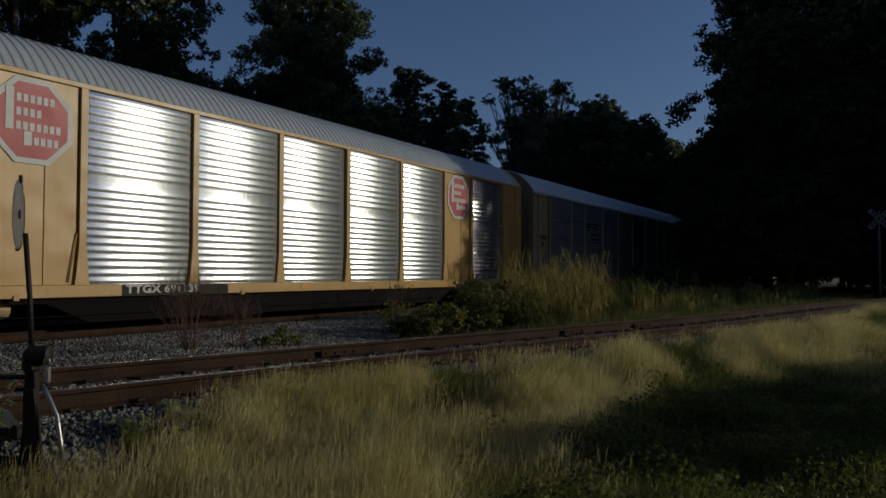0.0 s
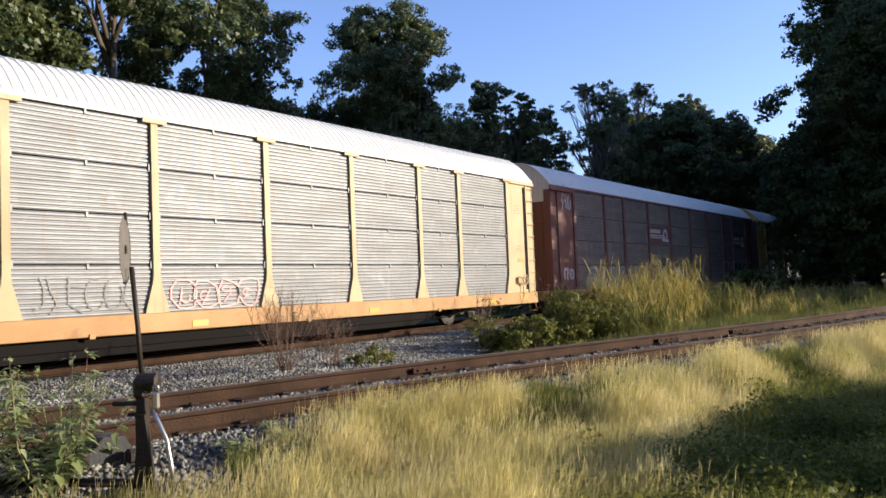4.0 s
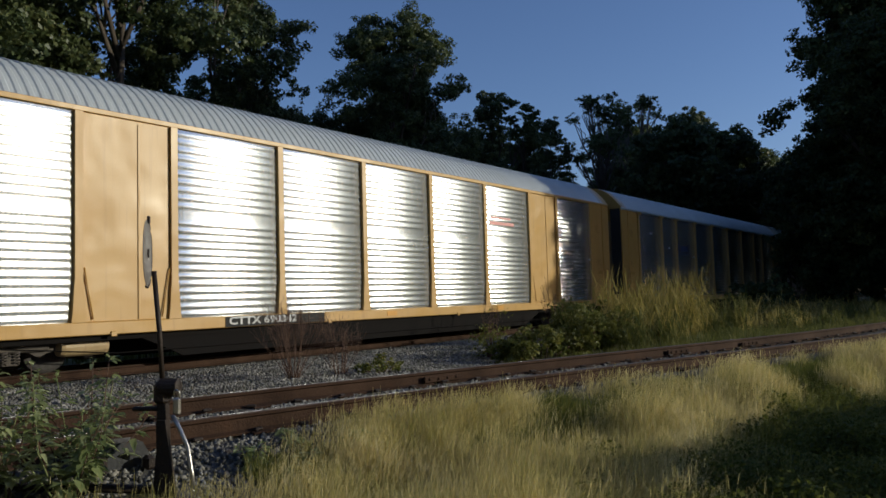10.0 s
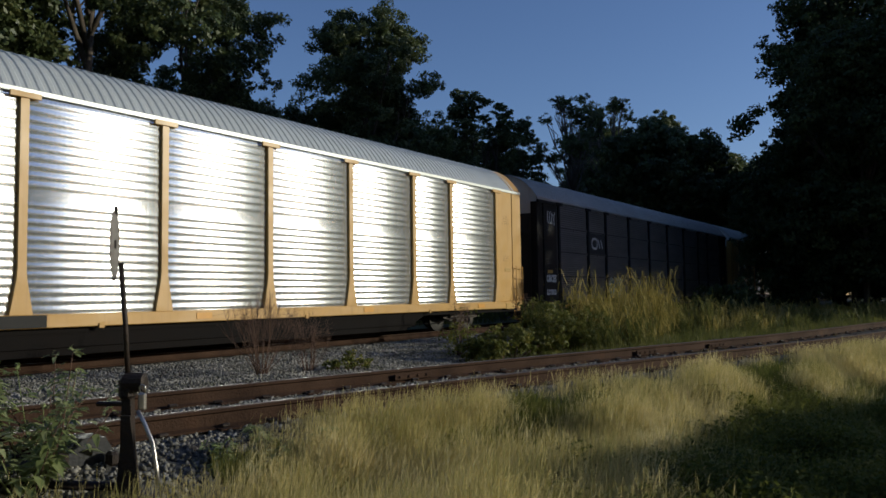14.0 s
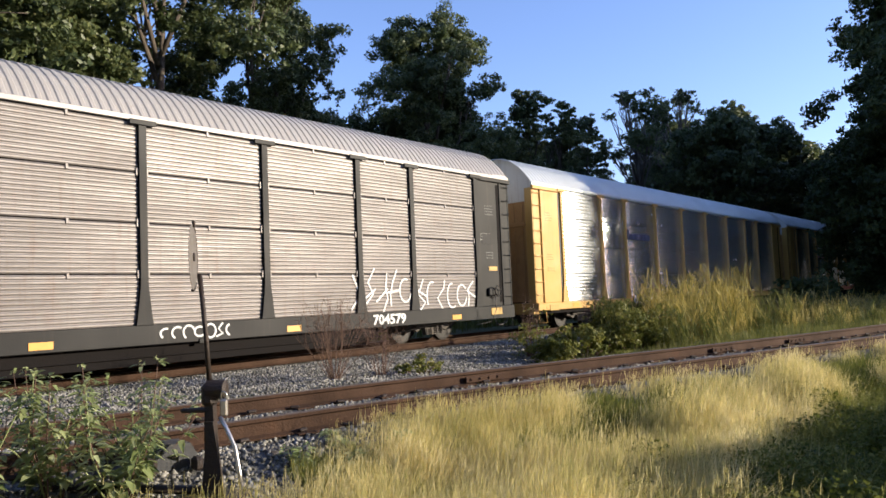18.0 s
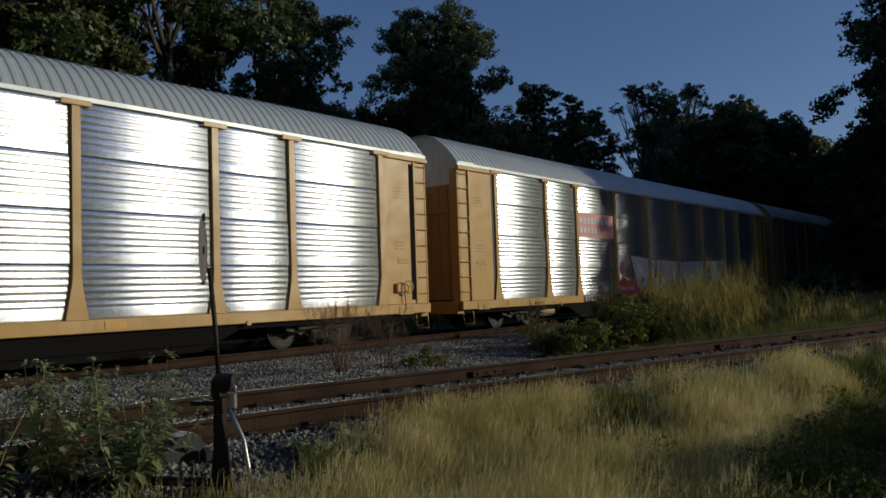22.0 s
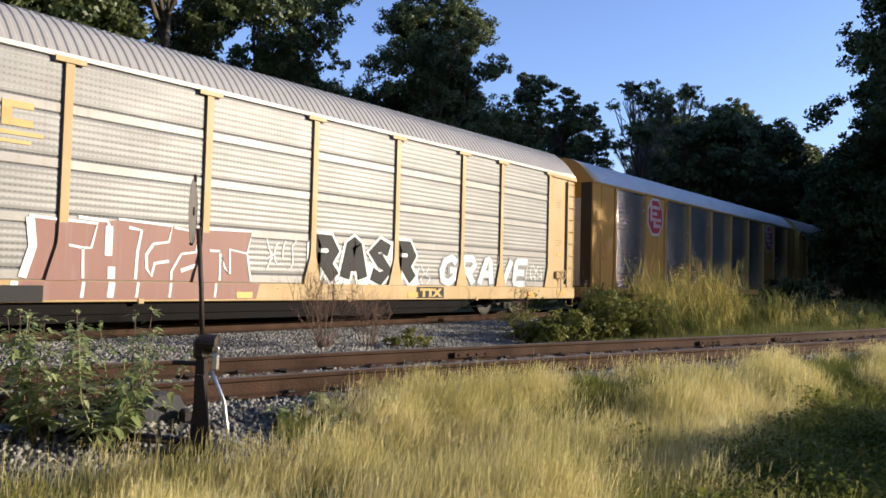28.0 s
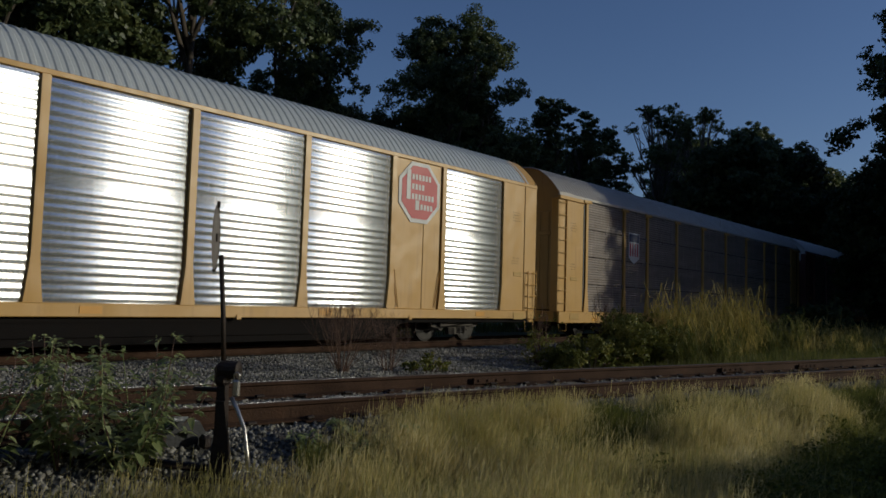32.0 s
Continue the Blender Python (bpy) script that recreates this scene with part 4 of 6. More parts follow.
            at(x1 - 0.13, -0.008, Z_PANEL + 0.04, 0.1, 0.03, Z_EAVE - Z_PANEL - 0.2, paint if end or paint is BROWN else BLACK, "panel_seam")
            if end == 1:
                # a near-black strip stands in for the shade in the gap
                at(0.55, -0.006, Z_PANEL + 0.1, 0.15, 0.03, Z_EAVE - Z_PANEL - 0.3, UNDER, "shadow_gap")
            at(-0.02, -0.06, Z_EAVE - 0.13, 1.95, 0.1, 0.12, header, "header_beam")
            at(0.1, 0.0, Z_EAVE + 0.05, 0.75, 0.06, 0.08, roof, "eave_plate")
            for k in range(9):
                z = Z_PANEL + 0.28 + k * 0.42
                ra, rb = ((0.03, 0.47) if end == 0 else (CAR_L - 0.47, CAR_L - 0.03))
                part("ladder_rung", tube([(ra, 0.02, z), (ra + 0.04, -0.04, z), (rb - 0.04, -0.04, z), (rb, 0.02, z)], 0.014, paint, 6), car)
        else:
            at(0.0, 0.0, Z_PANEL, x1, 0.06, Z_EAVE - Z_PANEL + 0.06, paint, "end_panel", "plain painted end panel with stencils")
            at(0.62, -0.025, Z_PANEL, 0.05, 0.03, Z_EAVE - Z_PANEL, paint, "panel_seam")
            at(0.02, 0.02, 0.95, 0.05, 0.5, 4.0, BLACK, "door_gap")
            for k in range(4):
                z = 1.0 + k * 0.36
                ra = 0.06 if end == 0 else CAR_L - 0.52
                part("ladder_rung", tube([(ra, 0.0, z), (ra, -0.08, z), (ra + 0.46, -0.08, z), (ra + 0.46, 0.0, z)], 0.014, paint, 6), car)
            for ra in (0.06, 0.52):
                xx = ra if end == 0 else CAR_L - ra
                part("ladder_rail", tube([(xx, -0.08, 0.62), (xx, -0.08, 2.15)], 0.016, paint, 6), car)
        # stirrup step and grab iron under the corner
        ra = 0.08 if end == 0 else CAR_L - 0.55
        part("stirrup_step", tube([(ra, 0.0, 0.6), (ra, -0.02, 0.26), (ra + 0.46, -0.02, 0.26), (ra + 0.46, 0.0, 0.6)], 0.018, sill, 6), car)
        small_print(car, 0.75 if end == 0 else CAR_L - 1.3, 3.9, 4, 0.4, GREY_MARK if paint in (BROWN, DARK_GREY) else BLACK_MARK, end + 3, y=-0.006)
        small_print(car, 0.75 if end == 0 else CAR_L - 1.3, 2.5, 3, 0.35, GREY_MARK if paint in (BROWN, DARK_GREY) else BLACK_MARK, end + 7, y=-0.006)
        at(0.78, -0.012, 1.95, 0.42, 0.02, 0.13, GOLD_MARK, "notice_plate")
        at(0.7, -0.07, Z_PANEL - 0.26, 0.55, 0.016, 0.2, GOLD_MARK, "notice_plate")
        if end == 1 and ladder_end:
            bx = CAR_L - 1.35
            bh = part("brake_housing", slab(0.34, 0.16, 0.24, paint, 0.03), car, pose(bx, -0.1, 1.2))
            part("brake_wheel", tube([(0.16 * math.cos(q), 0.0, 0.16 * math.sin(q)) for q in np.arange(0, 6.4, 0.35)], 0.02, paint, 5), bh, pose(0.36, -0.06, 0.14), "iron hand brake wheel")
            for q in (0.3, 2.4, 4.5):
                part("wheel_spoke", tube([(0, 0, 0), (0.16 * math.cos(q), 0, 0.16 * math.sin(q))], 0.016, paint, 5), bh, pose(0.36, -0.06, 0.14))
            part("brake_chain", tube([(0.3, 0.02, -0.0), (0.34, 0.02, -0.4), (0.1, 0.05, -0.75), (-0.6, 0.08, -0.82)], 0.012, TRUCK, 5), bh)
    truck(car, 3.5)
    truck(car, CAR_L - 3.5)
    return car


EMBLEM_BARS = [(-0.5, 0.45, 0.38), (-0.5, 0.1, 0.08), (-0.5, 0.6, -0.22), (-0.1, 0.55, -0.52)]
CARS = {}
# car 0 and car 9: yellow with bright louvred sheets and red octagons
for idx, mk in ((0, "TTGX 691139"), (9, "TTGX 692844")):
    c = autorack("yellow autorack rail car with bright louvred sheets and red emblems", YELLOW, SILVER, "louver", ROOF_SILVER, YELLOW, WHITE, YELLOW, ladder_end=False, solid=(1, 7), rows=1, mark=mk, mark_x=7.3, sill_black=True, roof_cap=YELLOW, brackets=False, foot=0.16)
    octagon(c, 5.36, 3.94, 0.86, EMBLEM_BARS)
    octagon(c, 21.55, 3.94, 0.86, EMBLEM_BARS)
    CARS[idx] = c
# car 1: weathered yellow, grey sheets
c = autorack("weathered yellow autorack rail car with grey ribbed sheets and graffiti", PALE_YELLOW, GREY_PANEL, "fine", ROOF_WHITE, PALE_YELLOW, PALE_YELLOW, OCHRE, mark="TTGX 159209", mark_x=5.5, foot=0.26)
e = part("emblem", slab(0.75, 0.008, 0.07, BLACK_MARK, 0), c, pose(6.55, -0.014, 3.42), "dark painted emblem of plain bars")
for k, (a, b, dz) in enumerate(((0, 1.0, 0.14), (0, 1.15, 0.28), (1.15, 1.95, 0.12), (1.15, 1.95, 0.3), (1.0, 2.3, -0.25), (1.0, 2.5, -0.5))):
    part("emblem_bar", slab(b - a, 0.008, 0.09, BLACK_MARK, 0), e, pose(a, 0, dz))
graffiti(c, 2.0, 0.75, 4.2, 1.1, 4, BLACK_MARK, None, 3, "black sprayed outline letters", 0.028)
scrawl(c, 6.6, 0.95, 2.3, 0.9, WHITE_MARK, 4, "white sprayed tag", 6)
scrawl(c, 9.5, 1.0, 2.2, 0.6, GREY_MARK, 5, "grey sprayed tag", 6)
graffiti(c, 12.4, 0.95, 2.2, 0.6, 4, PINK_MARK, None, 6, "faded pink sprayed letters", 0.035)
word(c, "ACHOO", 0.66, 2.72, 0.19, BLACK_MARK, 0.008, "black sprayed letter", y=-0.008, stretch=0.8)
word(c, "2F", 0.85, 2.42, 0.19, BLACK_MARK, 0.008, "black sprayed letter", y=-0.008)
scrawl(c, 0.7, 1.6, 0.6, 0.5, BLACK_MARK, 9, "black sprayed tag", 4, 0.03, -0.01)
CARS[1] = c
# car 2: oxide brown
c = autorack("oxide brown autorack rail car with grimy sheets and graffiti", BROWN, TAN_PANEL, "fine", ROOF_WHITE, WHITE, BROWN, OCHRE, mark="ETTX  801319", mark_x=5.8, brackets=False, foot=0.1)
for x0, x1 in ((POSTS[3], POSTS[4]), (POSTS[8], POSTS[9])):
    p = part("emblem_plate", slab(x1 - x0 - 0.2, 0.01, 0.86, BROWN, 0), c, pose(x0 + 0.1, -0.012, Z_PANEL + 1.98), "brown plate with a plain white emblem")
    w = x1 - x0 - 0.2
    for dz, h, b in ((0.26, 0.055, 0.74), (0.36, 0.055, 0.68)):
        part("emblem_bar", slab(w * b, 0.006, h, WHITE_MARK, 0), p, pose(0.08, -0.006, dz))
    for k in range(7):
        part("emblem_bar", slab(w * 0.055, 0.006, 0.17, WHITE_MARK, 0), p, pose(0.09 + k * w * 0.072, -0.006, 0.5))
    part("emblem_ring", join_strokes([ribbon(arc(w * 0.76, 0.46, 0.22, 0.2, -60, 250, 16), 0.14, WHITE_MARK), ribbon([(w * 0.6, 0.2), (w * 0.92, 0.16)], 0.14, WHITE_MARK)], WHITE_MARK), p, pose(0, -0.008, 0))
graffiti(c, 2.6, 0.62, 3.8, 1.15, 4, WHITE_MARK, GREY_MARK, 11, "grey and white sprayed bubble letters", 0.022)
for k in range(4):
    scrawl(c, 6.5 + k * 0.62, 1.05, 0.75, 0.75, PINK_MARK, 12 + 7 * k, "faint pink sprayed outline", 2, 0.016)
dash = random.Random(6)
rows = [ribbon([(12.2 + j * 0.32 + dash.uniform(-0.05, 0.05), 1.25 + i * 0.13), (12.2 + j * 0.32 + dash.uniform(0.2, 0.34), 1.25 + i * 0.13 + dash.uniform(-0.02, 0.02))], dash.uniform(0.05, 0.11), WHITE_MARK) for i in range(4) for j in range(4 - i // 3)]
tagged(part("tag", join_strokes(rows, WHITE_MARK), c, pose(0.1, -0.012, 0), "white sprayed dashes"), kind="stuff")
scrawl(c, 15.1, 1.0, 2.0, 0.75, WHITE_MARK, 14, "white sprayed outline tag", 4, 0.025)
word(c, "TTX", 18.9, 0.6, 0.22, WHITE_MARK, 0.03, "white letter on the sill", y=-0.062, stretch=1.7)
graffiti(c, 20.2, 0.95, 2.4, 1.1, 4, WHITE_MARK, None, 15, "white sprayed outline letters", 0.045)
graffiti(c, 22.7, 0.95, 2.6, 1.15, 4, WHITE_MARK, BLACK_MARK, 16, "black and white sprayed bubble letters", 0.05)
scrawl(c, 0.65, 4.0, 0.75, 0.55, WHITE_MARK, 17, "white sprayed tag", 4, 0.05, -0.008)
scrawl(c, 0.65, 1.25, 0.75, 0.5, WHITE_MARK, 18, "white sprayed tag", 4, 0.07, -0.008)
CARS[2] = c
# car 3: yellow with white-bright sheets
c = autorack("yellow autorack rail car with bright white-silver louvred sheets", YELLOW, SILVER, "louver", ROOF_SILVER, OCHRE, WHITE, YELLOW, ladder_end=False, solid=(1, 7), rows=1, mark="CTTX 690342", mark_x=7.6, sill_black=True, roof_cap=YELLOW, brackets=False, foot=0.14)
e = part("emblem", slab(1.5, 0.008, 0.1, PINK_MARK, 0), c, pose(18.2, -0.012, 3.5), "faded red emblem of plain bars")
part("emblem_bar", slab(1.2, 0.008, 0.06, PINK_MARK, 0), e, pose(0.1, 0, 0.2))
CARS[3] = c
# car 4: yellow with gusseted posts and bracket emblem
c = autorack("yellow autorack rail car with bright galvanised sheets and gusseted posts", YELLOW, SILVER, "louver", ROOF_SILVER, YELLOW, PALE_YELLOW, YELLOW, ladder_end=False, rows=1, mark="TTX 715829", mark_x=7.0, sill_black=True, roof_cap=YELLOW, brackets=True, foot=0.2)
e = part("emblem", slab(1.35, 0.008, 0.05, NAVY_MARK, 0), c, pose(7.05, -0.014, 3.0), "navy bracketed emblem of plain bars")
for a, dz, w, h in ((-0.12, 0.0, 0.05, 0.55), (1.42, 0.0, 0.05, 0.55), (-0.12, 0.5, 0.2, 0.05), (1.27, 0.5, 0.2, 0.05), (0.15, 0.16, 0.28, 0.28), (0.5, 0.16, 0.28, 0.28), (0.86, 0.16, 0.28, 0.28)):
    part("emblem_bar", slab(w, 0.008, h, NAVY_MARK, 0), e, pose(a, 0, dz))
CARS[4] = c
# car 5: dark grey ends and posts, beige sheets
c = autorack("dark grey autorack rail car with dusty beige ribbed sheets and graffiti", DARK_GREY, BEIGE_PANEL, "fine", ROOF_BEIGE, WHITE, BLACK, DARK_GREY, mark="", header=DARK_GREY)
e = part("emblem_plate", slab(POSTS[2] - POSTS[1] - 0.2, 0.01, 0.9, BLACK, 0), c, pose(POSTS[1] + 0.1, -0.014, 2.85), "black plate with plain white bars")
loop = arc(0.52, 0.46, 0.2, 0.21, 90, 270, 8) + arc(0.78, 0.46, 0.1, 0.21, -90, 90, 6)
part("emblem_loop", join_strokes([ribbon(loop + loop[:1], 0.1, WHITE_MARK)], WHITE_MARK), e, pose(0, -0.006, 0), "white rounded loop")
for x0 in (0.98, 1.28):
    part("emblem_bar", join_strokes([ribbon([(x0, 0.66), (x0 + 0.2, 0.27)], 0.11, WHITE_MARK)], WHITE_MARK), e, pose(0, -0.006, 0))
word(c, "704579", 20.9 + SHIFT, Z_SILL + 0.08, 0.24, WHITE_MARK, 0.01, "white painted digit", y=-0.062, stretch=1.2)
scrawl(c, 0.65, 3.9, 0.7, 0.5, WHITE_MARK, 21, "white sprayed tag", 4, 0.05, -0.008)
word(c, "OBCES", 0.66, 1.62, 0.27, WHITE_MARK, 0.02, "white sprayed letter", y=-0.008, stretch=0.72)
word(c, "LDTKO", 0.68, 1.12, 0.2, WHITE_MARK, 0.012, "white sprayed letter", y=-0.008, stretch=0.85)
graffiti(c, 6.7, 0.95, 1.5, 0.9, 3, WHITE_MARK, TEAL_MARK, 24, "pale teal sprayed letters", 0.03)
scrawl(c, 2.1, 0.56, 2.6, 0.3, TEAL_MARK, 25, "blue sprayed tag on the sill", 8, 0.03, -0.064)
scrawl(c, 20.2, 0.95, 2.2, 0.95, WHITE_MARK, 26, "white sprayed outline tag", 5, 0.05)
scrawl(c, 22.6, 0.85, 2.6, 0.8, WHITE_MARK, 27, "white sprayed outline tag", 6, 0.05)
scrawl(c, 15.2, 0.58, 1.7, 0.28, WHITE_MARK, 28, "white sprayed tag on the sill", 7, 0.04, -0.064)
p = part("data_box", slab(0.42, 0.01, 0.3, BLACK_MARK, 0), c, pose(25.8, -0.01, 2.75))
small_print(c, 25.75, 3.05, 3, 0.4, WHITE_MARK, 30, y=-0.006)
CARS[5] = c
# car 6: yellow with ladder ends and banded silver sheets
c = autorack("yellow autorack rail car with bright banded galvanised sheets", YELLOW, SILVER, "bead", ROOF_SILVER, WHITE, OCHRE, YELLOW, rows=4, mark="ETTX 704188", mark_x=6.65, sill_black=True, foot=0.2)
e = part("emblem", slab(0.22, 0.008, 0.06, NAVY_MARK, 0), c, pose(6.75, -0.014, 3.55), "navy emblem of plain bars")
for k in range(8):
    part("emblem_bar", slab(0.18, 0.008, 0.2 if k else 0.3, NAVY_MARK, 0), e, pose(k * 0.27, 0, -0.3))
    part("emblem_bar", slab(0.2, 0.008, 0.045, NAVY_MARK, 0), e, pose(k * 0.27, 0, -0.34))
CARS[6] = c
# car 7: yellow, banded sheets, large red and white graffiti
c = autorack("yellow autorack rail car with silver sheets and large red graffiti", YELLOW, SILVER, "bead", ROOF_SILVER, WHITE, OCHRE, YELLOW, rows=4, mark="ETTX 710604", mark_x=6.6, sill_black=True, foot=0.2)
e = part("emblem_plate", slab(POSTS[3] - POSTS[2] - 0.2, 0.008, 0.85, PINK_MARK, 0), c, pose(POSTS[2] + 0.1, -0.012, 2.95), "faded red plate with plain white bars")
for dz, w in ((0.5, 2.1), (0.15, 1.5)):
    for k in range(int(w / 0.24)):
        part("emblem_bar", slab(0.17, 0.006, 0.2, WHITE_MARK, 0), e, pose(0.12 + k * 0.26, -0.006, dz))
part("graffiti_field", prism([(9.2, 0.92), (20.3, 0.92), (20.75, 1.3), (20.4, 1.6), (19.8, 1.15), (11.3, 1.1), (10.95, 1.55), (10.65, 1.5), (10.4, 1.35), (9.95, 1.52), (9.55, 1.35)], 0.004, FIRE_MARK), c, pose(0, -0.0085, 0), "bright red sprayed field")
part("graffiti_field", prism([(8.95, 0.68), (20.8, 0.68), (20.85, 0.89), (9.1, 0.89)], 0.004, FIRE_MARK), c, pose(0, -0.0605, 0), "bright red sprayed field on the sill")
part("sprayed_disc", prism(arc(9.9, 1.85, 0.28, 0.26, 0, 340, 12), 0.004, PINK_MARK), c, pose(0, -0.0085, 0), "pale red sprayed disc")
block = [(10.55, 2.38), (12.7, 2.24), (15.0, 2.18), (20.55, 2.26), (19.65, 0.98), (19.2, 1.25), (18.6, 0.95), (17.6, 0.95), (17.0, 1.2), (16.3, 0.95), (15.0, 0.95), (14.3, 1.15), (13.4, 0.95), (12.3, 0.95), (11.9, 1.1), (11.1, 1.06)]
g = part("sprayed_letters", prism(block, 0.003, PALE_SPRAY), c, pose(0, -0.0135, 0), "large white angular sprayed letters run together")
part("letter_rim", join_strokes([ribbon(block + block[:1], 0.04, NAVY_MARK)], NAVY_MARK), g, pose(0, -0.002, 0))
for x, z0, z1, lean in ((11.1, 1.02, 1.55, 0.5), (12.62, 1.5, 2.26, 0.16), (13.15, 0.95, 1.3, 0.5), (13.9, 0.95, 1.48, 0.58), (14.72, 0.95, 1.42, 0.5), (16.25, 0.95, 1.33, 0.34), (16.95, 0.95, 1.33, 1.0), (17.82, 1.65, 2.28, 0.26), (18.98, 0.95, 1.42, 0.2)):
    part("letter_shade", prism([(x, z0), (x + 0.28, z0), (x + lean + 0.12, z1 - 0.1), (x + lean, z1)], 0.002, GREEN_MARK), g, pose(0, -0.005, 0), "dark green sprayed shade")
    part("letter_notch", prism([(x + lean + 0.2, z0 - 0.02), (x + lean + 0.75, z0 - 0.02), (x + lean + 0.45, z0 + 0.36)], 0.002, FIRE_MARK), g, pose(0, -0.003, 0), "red sprayed notch")
for x, lean in ((12.0, 0.35), (13.0, 0.1), (14.55, -0.25), (15.35, 0.45), (16.75, -0.15), (17.5, 0.35), (18.75, -0.4), (19.3, 0.2)):
    part("letter_line", join_strokes([ribbon([(x, 1.0), (x + lean * 0.4, 1.5), (x + lean, 1.95)], 0.035, NAVY_MARK), ribbon([(x + lean, 1.95), (x + lean + 0.3, 2.05), (x + lean + 0.25, 1.7)], 0.03, NAVY_MARK)], NAVY_MARK), g, pose(0, -0.0045, 0))
    part("letter_shade", prism([(x + 0.05, 0.96), (x + 0.22, 0.96), (x + 0.2 + lean * 0.4, 1.45), (x + 0.08 + lean * 0.4, 1.5)], 0.002, GREEN_MARK), g, pose(0, -0.0055, 0), "dark green sprayed shade")
for x in (13.6, 15.9, 18.5):
    part("letter_line", join_strokes([ribbon([(x - 0.35, 2.2), (x, 1.75), (x + 0.3, 2.2)], 0.05, NAVY_MARK), ribbon([(x, 1.75), (x - 0.05, 1.5)], 0.05, NAVY_MARK)], NAVY_MARK), g, pose(0, -0.004, 0))
word(c, "Ticket Check", 9.62, 1.02, 0.17, WHITE_MARK, 0.004, "small white sprayed letter", y=-0.015, stretch=0.9)
CARS[7] = c
# car 8: pale yellow posts, dull banded sheets, several graffiti pieces
c = autorack("yellow autorack rail car with dull grey sheets and much graffiti", OLD_YELLOW, DULL_SILVER, "band", ROOF_BEIGE, OLD_YELLOW, OLD_YELLOW, OLD_YELLOW, rows=4, mark="ETTX 820954", mark_x=6.0, foot=0.26)
e = part("emblem", slab(2.0, 0.008, 0.07, GOLD_MARK, 0), c, pose(7.0, -0.014, 3.3), "gold emblem of plain bars")
part("emblem_bar", slab(1.6, 0.008, 0.06, GOLD_MARK, 0), e, pose(0.2, 0, -0.14))
for k in range(3):
    for a, dz, w, h in ((0, 0.15, 0.5, 0.12), (0, 0.45, 0.5, 0.12), (0 if k != 1 else 0.0, 0.27, 0.16 if k != 1 else 0.5, 0.18)):
        part("emblem_bar", slab(w, 0.008, h, GOLD_MARK, 0), e, pose(a + k * 0.66, 0, dz))
graffiti(c, 2.5, 0.85, 3.5, 1.2, 5, GREEN_MARK, TEAL_MARK, 41, "teal sprayed bubble letters", 0.045)
part("graffiti_field", prism([(8.72, 0.92), (13.35, 0.92), (13.25, 1.5), (13.4, 2.0), (11.5, 1.98), (10.4, 2.03), (10.1, 1.95), (8.82, 1.98), (8.92, 1.45)], 0.004, RUST_MARK), c, pose(0, -0.0085, 0), "rust red sprayed field")
part("graffiti_field", prism([(8.5, 0.56), (13.5, 0.56), (13.6, 0.89), (8.68, 0.89)], 0.004, RUST_MARK), c, pose(0, -0.0605, 0), "rust red sprayed field on the sill")
for x in POSTS[3:5]:
    part("post_paint", prism([(-0.27, 0), (0.27, 0), (0.23, 0.16), (0.1, 0.62), (0.085, 0.8), (0.085, 1.0), (-0.085, 1.0), (-0.085, 0.8), (-0.1, 0.62), (-0.23, 0.16)], 0.004, RUST_MARK), c, pose(x, -0.066, Z_PANEL), "rust red spray on the post")
early_letters = (([(8.82, 1.98), (9.2, 1.96), (10.0, 1.93), (9.9, 1.49), (9.75, 1.48), (9.31, 1.55), (9.28, 1.26), (9.36, 1.08), (9.42, 1.33), (9.38, 1.5)], 0.05), ([(8.84, 1.96), (8.9, 1.47), (8.75, 0.94)], 0.14), ([(9.75, 1.48), (9.77, 0.94)], 0.05),
                   ([(9.65, 2.02), (10.18, 1.99), (10.22, 1.89)], 0.06), ([(10.22, 1.9), (10.22, 1.36)], 0.14), ([(10.29, 1.16), (10.29, 0.94)], 0.14), ([(10.39, 2.04), (11.49, 1.99), (11.42, 1.67), (11.1, 1.62)], 0.05), ([(10.6, 1.9), (10.85, 1.86), (10.78, 1.45), (10.76, 0.94)], 0.06))
late_letters = (([(11.1, 1.62), (10.96, 1.4), (10.98, 1.15), (11.08, 1.0), (11.14, 1.25), (11.44, 1.3)], 0.06), ([(11.53, 1.96), (12.09, 1.9), (12.03, 1.5), (11.7, 1.45), (11.5, 1.1), (11.5, 0.94)], 0.05), ([(11.7, 1.12), (12.05, 1.24), (12.2, 1.05), (12.1, 0.95)], 0.08),
                   ([(12.13, 1.98), (13.38, 2.0), (13.27, 1.52), (12.83, 1.59), (12.85, 1.07), (12.72, 1.2), (12.6, 1.54), (12.6, 0.94)], 0.05), ([(12.2, 1.55), (12.6, 1.54)], 0.05), ([(13.27, 1.5), (13.38, 0.95)], 0.04))
for path, wide in early_letters + late_letters:
    part("sprayed_outline", join_strokes([ribbon(path, wide, WHITE_MARK)], WHITE_MARK), c, pose(0, -0.018, 0), "white sprayed outline with drips")
for x, w in ((8.62, 0.12), (9.77, 0.06), (10.29, 0.12), (10.8, 0.05), (11.48, 0.05), (12.5, 0.05)):
    part("paint_drip", join_strokes([ribbon([(x, 0.88), (x - 0.03, 0.6)], w, WHITE_MARK)], WHITE_MARK), c, pose(0, -0.063, 0))
sprayed(c, "RASR", 15.0, 1.05, 0.62, 0.85, 0.32, BLACK_MARK, WHITE_MARK, 0.34, 0.08, "black sprayed bubble letter with a white rim")
sprayed(c, "GRAVE", 19.6, 0.98, 0.62, 0.72, 0.3, WHITE_MARK, GREY_MARK, 0.2, 0.04, "white sprayed letter", 0.15)
